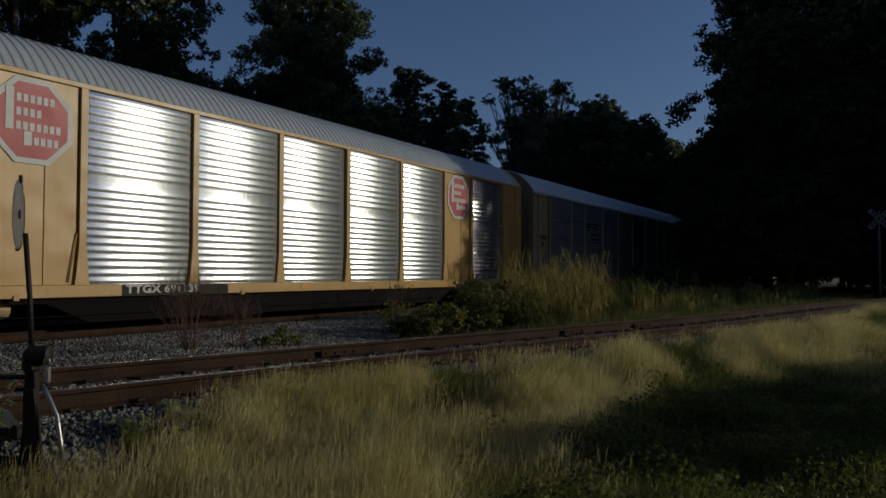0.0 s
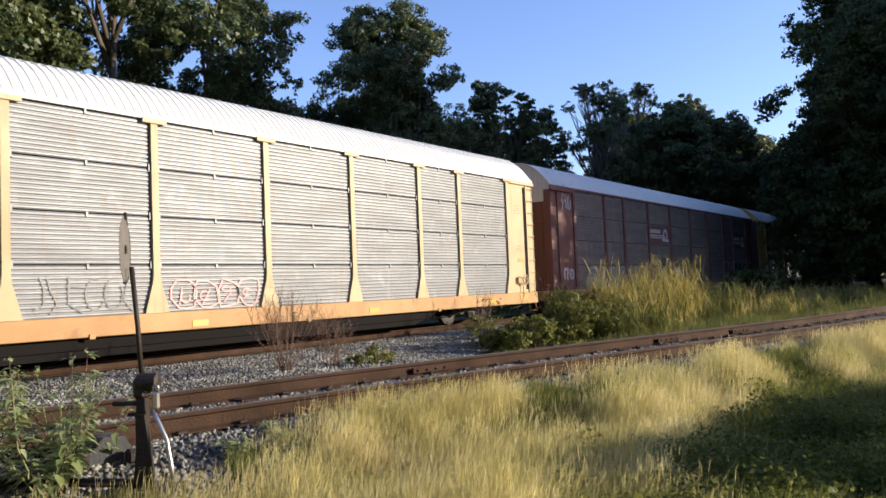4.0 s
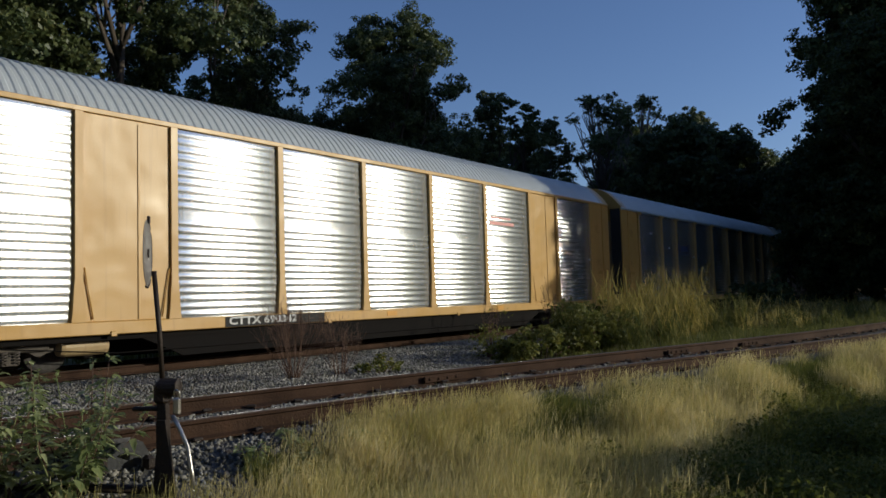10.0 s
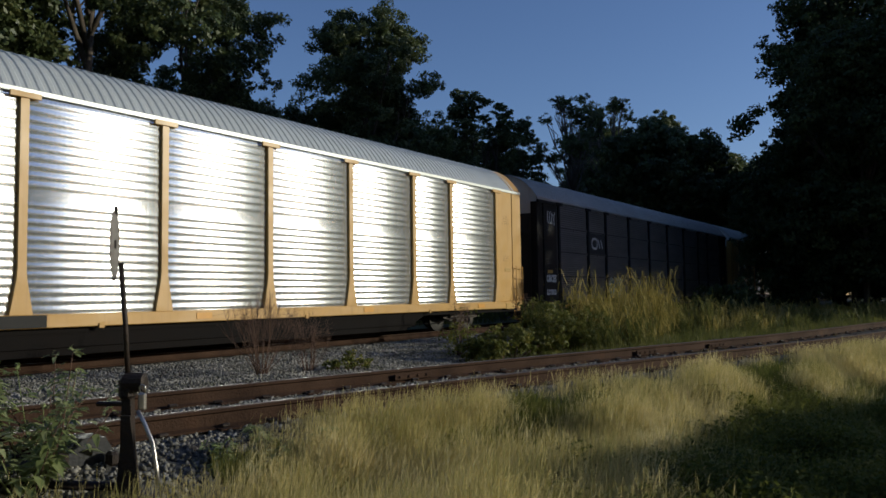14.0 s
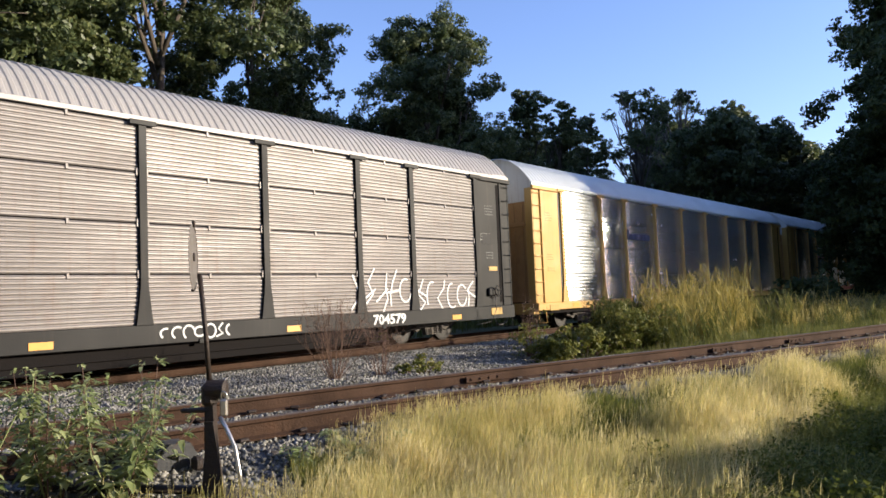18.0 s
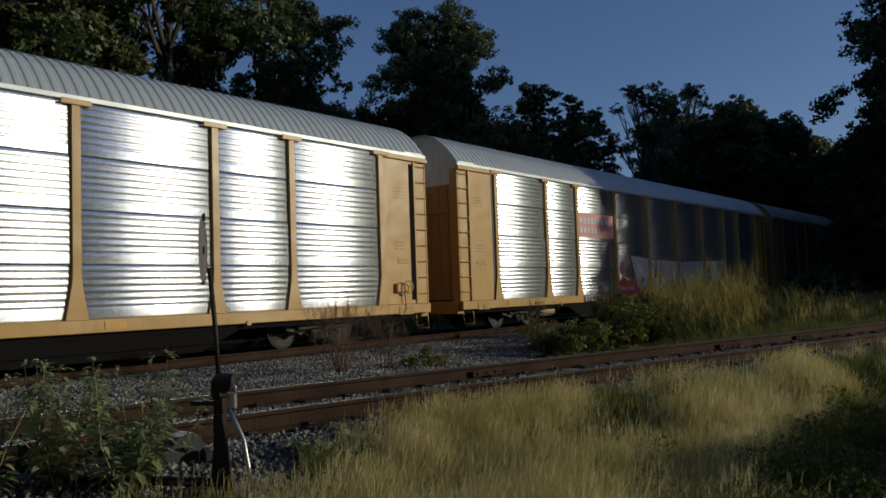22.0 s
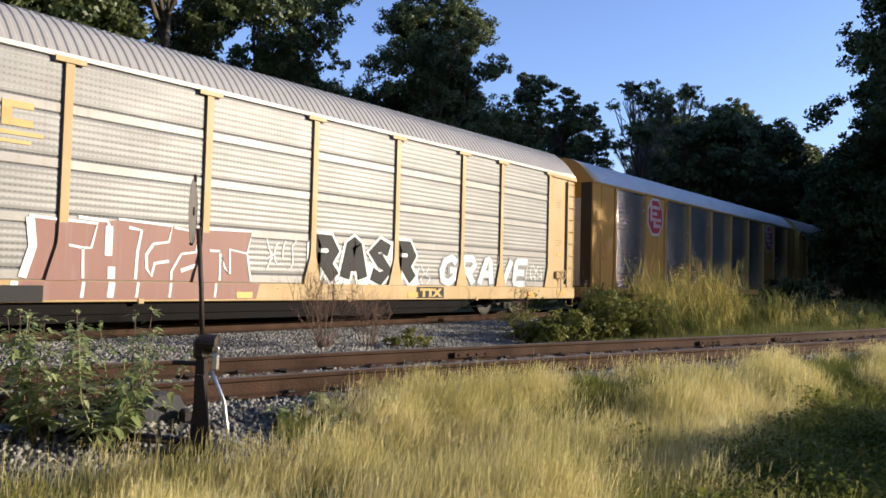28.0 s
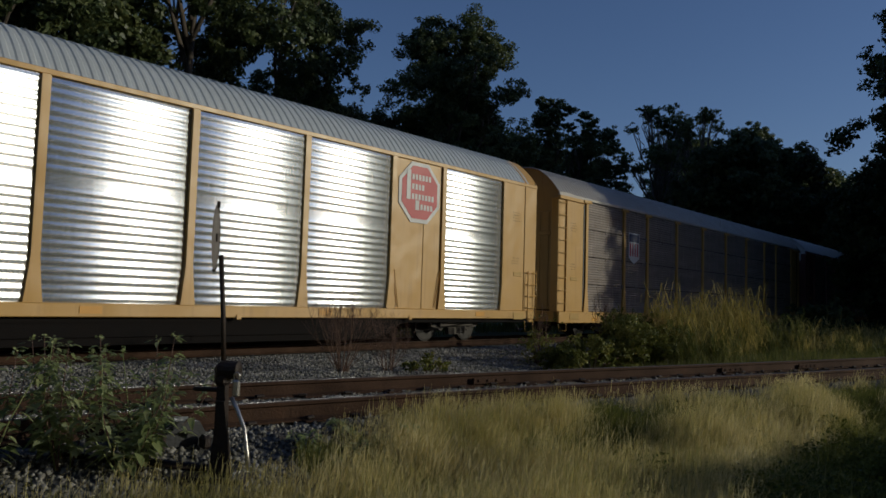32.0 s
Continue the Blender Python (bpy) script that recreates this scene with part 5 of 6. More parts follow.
scrawl(c, 13.6, 1.2, 0.9, 0.7, WHITE_MARK, 42, "white sprayed tag", 4)
scrawl(c, 18.3, 0.9, 0.9, 0.5, WHITE_MARK, 43, "white sprayed tag", 4)
scrawl(c, 24.0, 1.1, 1.0, 0.5, WHITE_MARK, 44, "white sprayed tag", 5)
tp = part("mark_plate", slab(1.15, 0.01, 0.3, BLACK_MARK, 0), c, pose(18.75, -0.066, 0.56), "black plate with gold lettering")
word(tp, "TTX", 0.15, 0.05, 0.2, GOLD_MARK, 0.02, y=-0.006, stretch=1.6)
part("notice", slab(0.6, 0.008, 0.5, GOLD_MARK, 0), c, pose(0.7, -0.01, 2.86), "yellow notice plate")
for text, z in (("Quality", 3.03), ("Auto Rack", 2.91)):
    word(c, text, 0.74, z, 0.085, BLACK_MARK, 0.0, "small black stencil", y=-0.012, stretch=0.8)
word(c, "T 9600", 0.8, 2.12, 0.14, BLACK_MARK, 0.004, "small black stencil", y=-0.006)
CARS[8] = c
# car 10: grey sheets with yellow ends
c = autorack("grimy autorack rail car with yellow ends and brown ribbed sheets", YELLOW, TAN_PANEL, "fine", ROOF_BEIGE, OLD_YELLOW, OLD_YELLOW, YELLOW, brackets=True)
e = part("emblem", prism([(0, 0.0), (0.45, -0.25), (0.9, 0), (0.9, 0.95), (0, 0.95)], 0.01, WHITE_MARK), c, pose(5.0, -0.014, 3.0), "shield emblem in blue, white and red")
part("emblem_field", slab(0.8, 0.006, 0.3, NAVY_MARK, 0), e, pose(0.05, -0.006, 0.6))
for k in range(4):
    part("emblem_bar", slab(0.09, 0.006, 0.5, RED_SIGN, 0), e, pose(0.09 + k * 0.2, -0.006, 0.05))
CARS[10] = c
c = autorack("brown autorack rail car in deep shade with ribbed sheets", BROWN, TAN_PANEL, "fine", ROOF_WHITE, WHITE, BROWN, OCHRE, brackets=False)
CARS[11] = c
c = autorack("yellow autorack rail car with silver louvred sheets", YELLOW, SILVER, "louver", ROOF_SILVER, YELLOW, WHITE, YELLOW, ladder_end=False, rows=1, sill_black=True, roof_cap=YELLOW, brackets=False)
CARS[-1] = c


# ---- trees and plants ----
def leaves(points, normals, size, r, ratio=0.55):
    """A pointed leaf polygon at each point, turned mostly outward."""
    n = len(points)
    d = normals + r.normal(0, 0.7, (n, 3))
    d /= np.linalg.norm(d, axis=1)[:, None] + 1e-9
    a = np.cross(d, r.normal(size=(n, 3)))
    a /= np.linalg.norm(a, axis=1)[:, None] + 1e-9
    b = np.cross(d, a)
    s = (size * r.uniform(0.6, 1.4, n))[:, None]
    return np.stack([points - a * s, points + b * s * ratio, points + a * s, points - b * s * ratio], 1).reshape(-1, 3)


def lobe_cloud(centres, radii, count, r, flat=0.75, sprays=16):
    """Points and outward normals in leafy sprays that stand out of ragged lumps of foliage."""
    centres, radii = np.array(centres), np.array(radii)
    k = np.repeat(np.arange(len(centres)), sprays)
    d = r.normal(size=(len(k), 3))
    d /= np.linalg.norm(d, axis=1)[:, None]
    heart = centres[k] + d * (radii[k] * r.uniform(0.4, 1.15, len(k)))[:, None] * np.array([1, 1, flat])
    reach = radii[k] * r.uniform(0.18, 0.42, len(k))
    i = r.choice(len(k), count, p=reach ** 2 / np.sum(reach ** 2))
    e = r.normal(size=(count, 3))
    e /= np.linalg.norm(e, axis=1)[:, None]
    p = heart[i] + e * (reach[i] * r.uniform(0, 1, count) ** 0.45)[:, None] * np.array([1.1, 1.1, 0.7])
    return p, 0.6 * d[i] + 0.6 * e + np.array([0, 0, 0.25])


def tree_parts(height, spread, base, seed, n_leaves, leaf_mat, leaf=0.2, lobes=34, bark=None, bare=0, slim=1.0, lump=(0.12, 0.27)):
    """A broadleaf tree: forked trunk, limbs that reach into a crown of leafy lumps with gaps. Returns trunk and crown meshes."""
    r = np.random.default_rng(seed)
    bark = bark or BARK
    ch = height - base
    centres, radii = [], []
    for _ in range(lobes):
        u = r.uniform(0, 1) ** 0.8
        w = (math.sin(math.pi * (0.12 + 0.8 * u)) ** 0.8) * spread
        a = r.uniform(0, 2 * math.pi)
        q = w * math.sqrt(r.uniform(0.05, 1)) * 0.85
        centres.append((q * math.cos(a), q * math.sin(a) * slim, base + ch * (0.06 + 0.86 * u)))
        radii.append(spread * r.uniform(*lump))
    p, d = lobe_cloud(centres, radii, n_leaves, r)
    crown = polys_mesh("crown", leaves(p, d, leaf, r), 4, leaf_mat)
    top = (r.normal(0, 0.3), r.normal(0, 0.3), base + ch * 0.8)
    vs, fs = [], []

    def limb(pts, rad, sides=6, taper=0.25):
        me = tube(pts, rad, bark, sides, taper)
        o = len(vs)
        vs.extend([v.co.copy() for v in me.vertices])
        fs.extend([tuple(i + o for i in f.vertices) for f in me.polygons])
        bpy.data.meshes.remove(me)
    limb([(0, 0, -0.6), (r.normal(0, 0.1), r.normal(0, 0.1), base * 0.5), (top[0] * 0.4, top[1] * 0.4, base + ch * 0.3), top], 0.016 * height, 9, 0.12)
    for i in r.permutation(len(centres))[:9 + bare]:
        c = np.array(centres[i])
        z0 = base * r.uniform(0.8, 1.0) + (c[2] - base) * 0.6
        f = max(0, (z0 - base) / ch)
        s = np.array([top[0] * f, top[1] * f, z0])
        m = (s + c) / 2 + r.normal(0, 0.25, 3)
        limb([s, m, c], 0.0055 * height, 5)
        for _ in range(3):
            limb([m, (m + c) / 2 + r.normal(0, 0.4, 3), c + r.normal(0, spread * 0.07, 3)], 0.003 * height, 4)
    return mesh_of("trunk", vs, fs, bark, smooth=True), crown


def tree(name, label, meshes, x, y, turn=0.0, size=1.0, group=""):
    t = tagged(new(name), label, "tree", group)
    t.matrix_basis = pose(x, y, float(ground_z(x, y)), 0, 0, turn) @ Matrix.Diagonal((size, size, size, 1))
    part("trunk", meshes[0], t)
    part("crown", meshes[1], t)
    return t


OAK_A = tree_parts(17.0, 5.4, 1.2, 11, 125000, LEAF_FAR, 0.08, 135, lump=(0.11, 0.25))
OAK_B = tree_parts(18.0, 4.8, 1.6, 12, 115000, LEAF_FAR, 0.08, 125, lump=(0.11, 0.25))
OAK_C = tree_parts(14.5, 4.6, 0.8, 13, 85000, LEAF_FAR, 0.082, 110, lump=(0.1, 0.24))
VINE_A = tree_parts(14.6, 1.9, 0.5, 27, 24000, LEAF_FAR, 0.085, 50, lump=(0.18, 0.42))
VINE_B = tree_parts(14.0, 1.6, 0.5, 33, 21000, LEAF_FAR, 0.085, 46, lump=(0.18, 0.44))
THIN_A = tree_parts(18.5, 4.8, 5.0, 15, 21000, LEAF_FAR, 0.09, 58, GREY_BARK, 22, lump=(0.08, 0.19))
OAK_D = tree_parts(19.0, 3.4, 1.0, 19, 60000, LEAF_FAR, 0.095, 85, lump=(0.14, 0.3))
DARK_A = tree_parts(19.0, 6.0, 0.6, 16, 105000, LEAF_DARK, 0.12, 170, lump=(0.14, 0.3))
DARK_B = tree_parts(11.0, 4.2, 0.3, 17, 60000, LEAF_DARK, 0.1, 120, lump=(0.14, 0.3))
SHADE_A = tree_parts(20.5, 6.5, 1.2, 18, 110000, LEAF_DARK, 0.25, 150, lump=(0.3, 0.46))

CANOPY = tree_parts(14.0, 5.6, 6.3, 41, 36000, LEAF_FAR, 0.15, 70)
WOODS = "woods behind the train"
for x, turn, size in ((57.0, 80, 1.0), (66.0, 170, 1.08), (75.0, 250, 1.08), (85.0, 40, 1.08), (96.0, 120, 1.1), (108.0, 300, 1.1)):
    tree("overhanging_tree", "dark leafy tree whose crown hangs over the track", CANOPY, x, 20.6, turn, size, WOODS)
for meshes, x, y, turn, size in (
        (OAK_A, 8.0, 26.0, 20, 1.2), (OAK_B, 15.5, 27.5, 80, 1.25), (OAK_C, 12.0, 31.0, 140, 1.3), (OAK_B, 21.5, 29.0, 330, 1.06), (OAK_A, 31.2, 26.5, 200, 1.02), (OAK_C, 34.8, 28.0, 65, 0.92), (OAK_B, 1.0, 28.0, 250, 1.25),
        (OAK_C, 25.5, 32.0, 30, 0.95), (OAK_A, -8.0, 28.0, 110, 1.15), (OAK_B, -18.0, 29.0, 10, 1.15), (OAK_C, -28.0, 28.0, 60, 1.3),
        (OAK_C, 46.5, 28.5, 100, 0.9), (OAK_C, 52.0, 31.0, 190, 0.85), (OAK_C, 58.5, 31.0, 20, 0.75), (OAK_A, 63.5, 28.0, 150, 0.78), (OAK_B, 69.0, 28.5, 40, 0.8), (OAK_A, 79.0, 28.5, 290, 1.12), (OAK_B, 76.0, 32.0, 220, 1.12),
        (OAK_C, 93.0, 27.0, 20, 1.32), (OAK_B, 101.0, 28.0, 130, 1.1), (OAK_A, 112.0, 26.0, 60, 1.2), (OAK_C, 124.0, 24.0, 170, 1.5), (OAK_C, 40.5, 29.0, 170, 0.9), (OAK_C, 36.5, 31.0, 70, 1.0)):
    tree("oak_tree", "tall leafy oak standing in the woods behind the railway", meshes, x, y, turn, size, WOODS)
for i, (x, y) in enumerate([(-14 + 7.2 * k, 23.2 + 1.3 * math.sin(k * 2.3)) for k in range(19)]):
    tree("young_oak_tree", "young leafy tree filling the wood's lower edge", OAK_C if i % 2 else DARK_B, x, y, 47 * i, (0.5 if i % 2 else 0.64) + 0.08 * math.sin(i * 1.7), "young trees along the railway")
tree("oak_tree", "upright leafy oak standing in the woods behind the railway", OAK_D, 70.0, 23.6, 40, 1.0, WOODS)
for m, x, y, turn, size in ((VINE_A, 39.8, 25.8, 0, 1.03), (VINE_B, 43.9, 26.0, 120, 1.12), (VINE_A, 48.8, 27.0, 200, 1.02), (VINE_B, 37.4, 27.0, 40, 0.85)):
    tree("vine_covered_tree", "slim dead tree wrapped in leafy vines", m, x, y, turn, size, WOODS)
for x, y, turn, size in ((51.5, 24.0, 30, 0.9), (60.0, 24.5, 160, 0.98)):
    tree("sparse_tree", "thin-crowned tree with bare pale limbs", THIN_A, x, y, turn, size, WOODS)
EDGE = "trees at the wood's edge"
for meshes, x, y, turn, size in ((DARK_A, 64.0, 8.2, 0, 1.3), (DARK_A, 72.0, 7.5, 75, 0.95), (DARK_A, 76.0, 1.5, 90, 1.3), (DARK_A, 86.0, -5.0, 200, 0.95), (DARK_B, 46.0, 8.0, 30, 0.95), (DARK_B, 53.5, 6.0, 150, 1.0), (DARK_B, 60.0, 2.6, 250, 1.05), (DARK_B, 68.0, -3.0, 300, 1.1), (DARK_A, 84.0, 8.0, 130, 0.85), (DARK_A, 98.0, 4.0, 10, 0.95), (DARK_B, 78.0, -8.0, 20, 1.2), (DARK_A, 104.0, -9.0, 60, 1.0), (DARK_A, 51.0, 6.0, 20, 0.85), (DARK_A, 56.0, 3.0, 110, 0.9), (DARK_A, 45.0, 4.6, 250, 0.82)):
    tree("wood_edge_tree", "dense leafy tree beside the tracks, its shade put into dark leaves", meshes, x, y, turn, size, EDGE)
# Mostly out of view: added to shade the far track and block sky light.
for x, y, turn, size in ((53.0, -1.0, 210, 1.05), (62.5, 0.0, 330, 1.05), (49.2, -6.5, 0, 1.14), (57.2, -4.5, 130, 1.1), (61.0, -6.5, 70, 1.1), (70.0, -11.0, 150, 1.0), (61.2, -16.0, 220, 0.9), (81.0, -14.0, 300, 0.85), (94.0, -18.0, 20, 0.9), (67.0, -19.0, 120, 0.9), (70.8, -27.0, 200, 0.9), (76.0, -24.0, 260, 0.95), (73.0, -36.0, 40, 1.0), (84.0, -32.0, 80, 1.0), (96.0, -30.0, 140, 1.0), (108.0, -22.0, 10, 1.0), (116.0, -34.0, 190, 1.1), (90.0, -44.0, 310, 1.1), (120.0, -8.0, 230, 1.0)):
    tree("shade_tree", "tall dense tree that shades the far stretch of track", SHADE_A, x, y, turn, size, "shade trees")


# Unseen oaks behind and beside the camera, added to block sky light.
for i, (x, y) in enumerate(((-30, -12), (-21, -11), (-12, -12), (-3.5, -13.5), (3.0, -18.5), (9.0, -27.0), (15.0, -36.0), (-36, -4), (-32, 4), (-44, 7.5), (-26, 24), (-38, 23.5), (-52, 24), (-16, -22), (-7, -26), (22, -46))):
    tree("oak_tree", "unseen leafy oak added round the meadow to block sky light", OAK_A if i % 2 else OAK_B, x, y, 63 * i, 1.05, "trees round the meadow")


# Out of view: added so their shadows fall on the meadow's near right.
for x, y, turn in ((8.9, -2.5, 300), (9.9, -3.1, 90), (11.0, -3.3, 40), (12.2, -3.5, 170), (13.6, -3.9, 260), (15.2, -4.3, 20)):
    tree("sapling", "low unseen sapling added to shade the near meadow", DARK_B, x, y, turn, 0.2, "saplings")


def blades(x, y, z, height, lean, width, r, curl=0.5, aim=None, wind=0.0):
    """Grass blades: each a narrow bent strip that ends in a point."""
    n = len(x)
    a = r.uniform(0, 2 * math.pi, n) if aim is None else aim
    hd = np.stack([np.cos(a), np.sin(a), np.zeros(n)], 1)
    if wind:
        hd = hd * (1 - wind) + np.array([0.64, -0.77, 0]) * wind
    sd2 = np.stack([-hd[:, 1], hd[:, 0], np.zeros(n)], 1)
    sd2 /= np.linalg.norm(sd2, axis=1)[:, None] + 1e-9
    base = np.stack([x, y, z], 1)
    up = np.array([0, 0, 1.0])
    h = height[:, None]
    le = lean[:, None]
    p1 = base + up * h * 0.5 + hd * h * le * 0.3
    p2 = base + up * h * (1 - curl * le * le) + hd * h * le
    w = width[:, None]
    return np.concatenate([np.stack([base - sd2 * w, base + sd2 * w, p1 + sd2 * w * 0.8, p1 - sd2 * w * 0.8], 1), np.stack([p1 - sd2 * w * 0.8, p1 + sd2 * w * 0.8, p2 + sd2 * w * 0.15, p2 - sd2 * w * 0.15], 1)], 1).reshape(-1, 3)


def meadow(name, label, x, y, hmean, material, r, width=0.004, lean=0.35, z=None):
    n = len(x)
    z = bed_z(x, y) - 0.03 if z is None else z
    h = hmean * r.uniform(0.55, 1.25, n)
    return tagged(new(name, polys_mesh(name, blades(x, y, z, h, np.abs(r.normal(0, lean, n)), width * r.uniform(0.6, 1.5, n), r), 4, material)), label, "grass", kind="stuff")


def patch_noise(x, y, s, seed):
    return np.array([noise.noise(Vector((a * s, b * s, seed))) for a, b in zip(x, y)])


r = np.random.default_rng(21)


def scatter(n, x0, x1, off0, off1):
    """Points between two distances south of the siding's middle, denser towards the eye."""
    x = x0 + (x1 - x0) * r.uniform(0, 1, n) ** 1.5
    return x, np.interp(x, SX, SY) + r.uniform(off0, off1, n)


tx, ty = scatter(8000, 1.3, 34, -7.0, -1.35)
seen = ty > -0.6
tx, ty = tx[seen], ty[seen]
tuft = r.integers(0, len(tx), 360000)
ox, oy = r.normal(0, 0.12, len(tuft)), r.normal(0, 0.12, len(tuft))
x, y = tx[tuft] + ox, ty[tuft] + oy
tuft_h = r.uniform(0.5, 1.35, len(tx))[tuft]
drift = r.normal(0, 0.9, len(tx))[tuft]
aim = np.where(r.uniform(0, 1, len(tuft)) < 0.55, drift - 0.5, np.arctan2(oy, ox)) + r.normal(0, 0.6, len(tuft))
keep = (y > -3.5) & (x * 0.35 + 0.4 < 14) & ((x > 1.6) | (y < 3.5)) & (y < np.interp(x, SX, SY) - 1.3)
x, y, tuft_h, aim, off = x[keep], y[keep], tuft_h[keep], aim[keep], np.hypot(ox, oy)[keep]
pn = patch_noise(x, y, 0.9, 1.0)
green = smooth_step(-0.1, 0.35, pn + 1.2 * np.exp(-(((x - 8.0) / 3.8) ** 2 + ((y - 1.2) / 1.5) ** 2)) - 0.12 + 0.5 * smooth_step(1.5, -0.5, y))
rr = r.uniform(0, 1, len(x))
edge = np.interp(x, SX, SY) - 1.35 - y
hs = (0.2 + 0.16 * smooth_step(0.0, 0.9, edge)) * (1 + 0.3 * patch_noise(x, y, 2.3, 5.0)) * tuft_h
g = rr < green
bare = ((x < 4.6) & (edge < 0.4 + 0.35 * patch_noise(x, y, 1.3, 9.0))) | ((x < 3.5) & (np.hypot(x + 0.1, y - 0.25) > 4.9))
for mask, nm, lb, m, f, wd in ((~g & ~bare, "golden_grass", "ripe golden feather grass bending in the meadow", GOLD_GRASS, 1.08, 0.0023), (g & ~bare, "green_grass", "short green grass and clover in the meadow", GREEN_GRASS, 0.78, 0.0034)):
    xx, yy, hh = x[mask], y[mask], hs[mask] * f
    v = blades(xx, yy, bed_z(xx, yy) - 0.03, hh * r.uniform(0.55, 1.3, len(xx)), np.abs(r.normal(0.3, 0.35, len(xx))) + 2.6 * off[mask], wd * r.uniform(0.6, 1.5, len(xx)), r, 0.5, aim[mask], 0.25)
    tagged(new(nm, polys_mesh(nm, v, 4, m)), lb, "grass", kind="stuff")
# feathery seed heads that make the ripe grass fluffy
k = r.choice(np.flatnonzero(~g & ~bare), 150000)
xx, yy = x[k] + r.normal(0, 0.03, len(k)), y[k] + r.normal(0, 0.03, len(k))
v = blades(xx, yy, bed_z(xx, yy) + hs[k] * r.uniform(0.35, 1.0, len(k)), 0.11 * r.uniform(0.5, 1.3, len(k)), np.abs(r.normal(0.7, 0.6, len(k))), 0.0015 * r.uniform(0.6, 1.6, len(k)), r, 0.4, None, 0.4)
tagged(new("seed_heads", polys_mesh("seed_heads", v, 4, GOLD_GRASS)), "pale feathery seed heads over the golden grass", "grass", kind="stuff")
# low broad leaves in the green patch
cl = r.integers(0, 260, 90000)
cx0, cy0 = r.normal(7.0, 1.7, 260), r.normal(1.35, 0.85, 260)
cx, cy = cx0[cl] + r.normal(0, 0.2, len(cl)), cy0[cl] + r.normal(0, 0.2, len(cl))
hz = (r.uniform(0.14, 0.38, 260)[cl]) * np.exp(-((cx - cx0[cl]) ** 2 + (cy - cy0[cl]) ** 2) / 0.12) * r.uniform(0.5, 1.1, len(cl)) + 0.04
kp = cy < np.interp(cx, SX, SY) - 1.9
cx, cy, hz = cx[kp], cy[kp], hz[kp]
pp = np.stack([cx, cy, bed_z(cx, cy) + hz], 1)
tagged(new("clover", polys_mesh("clover", leaves(pp, np.tile([0, 0, 1.0], (len(pp), 1)), 0.018, r, 0.7), 4, LEAF_CLOVER)), "low green clover among the grass", "clover", kind="stuff")
# far meadow on both sides of the siding's end and behind the main line
x, y = r.uniform(24, 75, 14000), r.uniform(-9, 9, 14000)
keep = np.abs(y - np.interp(x, SX, SY)) > 1.2
x, y = x[keep], y[keep]
meadow("far_grass", "rank grass towards the wood's edge", x, y, 0.38, GREEN_GRASS, r, 0.011, 0.45)
x = r.uniform(15, 33, 20000)
y = np.interp(x, SX, SY) + 1.15 + 4.2 * r.uniform(0, 1, len(x)) ** 1.3
meadow("verge_grass", "short rank grass along the siding's far side", x, y, 0.3, RANK_GRASS, r, 0.006, 0.5)
x, y = r.uniform(-4, 2.6, 60000), r.uniform(1.5, 5.2, 60000)
keep = np.hypot(x + 0.1, y - 0.25) < 5.0
x, y = x[keep], y[keep]
meadow("near_grass", "golden grass beside the switch stand", x, y, 0.33, GOLD_GRASS, r, 0.0022, 0.6)
x, y = r.uniform(-20, 110, 16000), r.uniform(19.2, 25, 16000)
meadow("trackside_weeds", "rank green weeds beyond the train", x, y, 0.6, RANK_GRASS, r, 0.014, 0.4)


def tall_grass(x0, x1, y0, y1, k, n, h, seed, label, material):
    """Clumps of reedy stems of uneven height, with leaves that spring from them, arch over and droop."""
    q = np.random.default_rng(seed)
    tx, ty, th = q.uniform(x0, x1, k), q.uniform(y0, y1, k), h * q.uniform(0.35, 1.1, k)
    m = n // 5
    i = q.integers(0, k, m)
    ox, oy = q.normal(0, 0.16, m), q.normal(0, 0.16, m)
    x, y = tx[i] + ox, ty[i] + oy
    sh = th[i] * q.uniform(0.45, 1.0, m)
    way = np.arctan2(oy, ox) + q.normal(0, 0.8, m)
    tilt = np.abs(q.normal(0.22, 0.2, m))
    z = bed_z(x, y) - 0.05
    v = blades(x, y, z, sh, tilt, 0.006 * q.uniform(0.6, 1.4, m), q, 0.4, way)
    j = q.integers(0, m, n)
    f = q.uniform(0.03, 0.9, n)
    lx, ly = x[j] + np.cos(way[j]) * tilt[j] * sh[j] * f * 0.8, y[j] + np.sin(way[j]) * tilt[j] * sh[j] * f * 0.8
    length = (0.3 + 0.24 * sh[j]) * q.uniform(0.6, 1.25, n)
    w = blades(lx, ly, z[j] + f * sh[j], length, np.clip(q.normal(0.85, 0.3, n), 0.2, 1.5), 0.009 * q.uniform(0.5, 1.5, n), q, 0.75)
    return tagged(new("tall_grass", polys_mesh("tall_grass", np.concatenate([v, w]), 4, material)), label, "grass", kind="stuff")


tall_grass(20.4, 26.0, 8.3, 10.2, 30, 5200, 2.1, 31, "tall dry reed grass between the two tracks", TALL_GRASS)
tall_grass(18.6, 27.5, 7.4, 10.6, 46, 3600, 1.35, 35, "green rank grass between the two tracks", RANK_GRASS)
tall_grass(25.5, 34.0, 5.8, 10.0, 50, 3600, 1.1, 32, "tall dry grass beside the siding", TALL_GRASS)
tall_grass(25.0, 40.0, 3.2, 10.0, 110, 7500, 0.8, 36, "green rank grass beside the siding", RANK_GRASS)
tall_grass(33.0, 48.0, 3.5, 9.5, 70, 2800, 1.0, 33, "rough dry grass below the trees", TALL_GRASS)


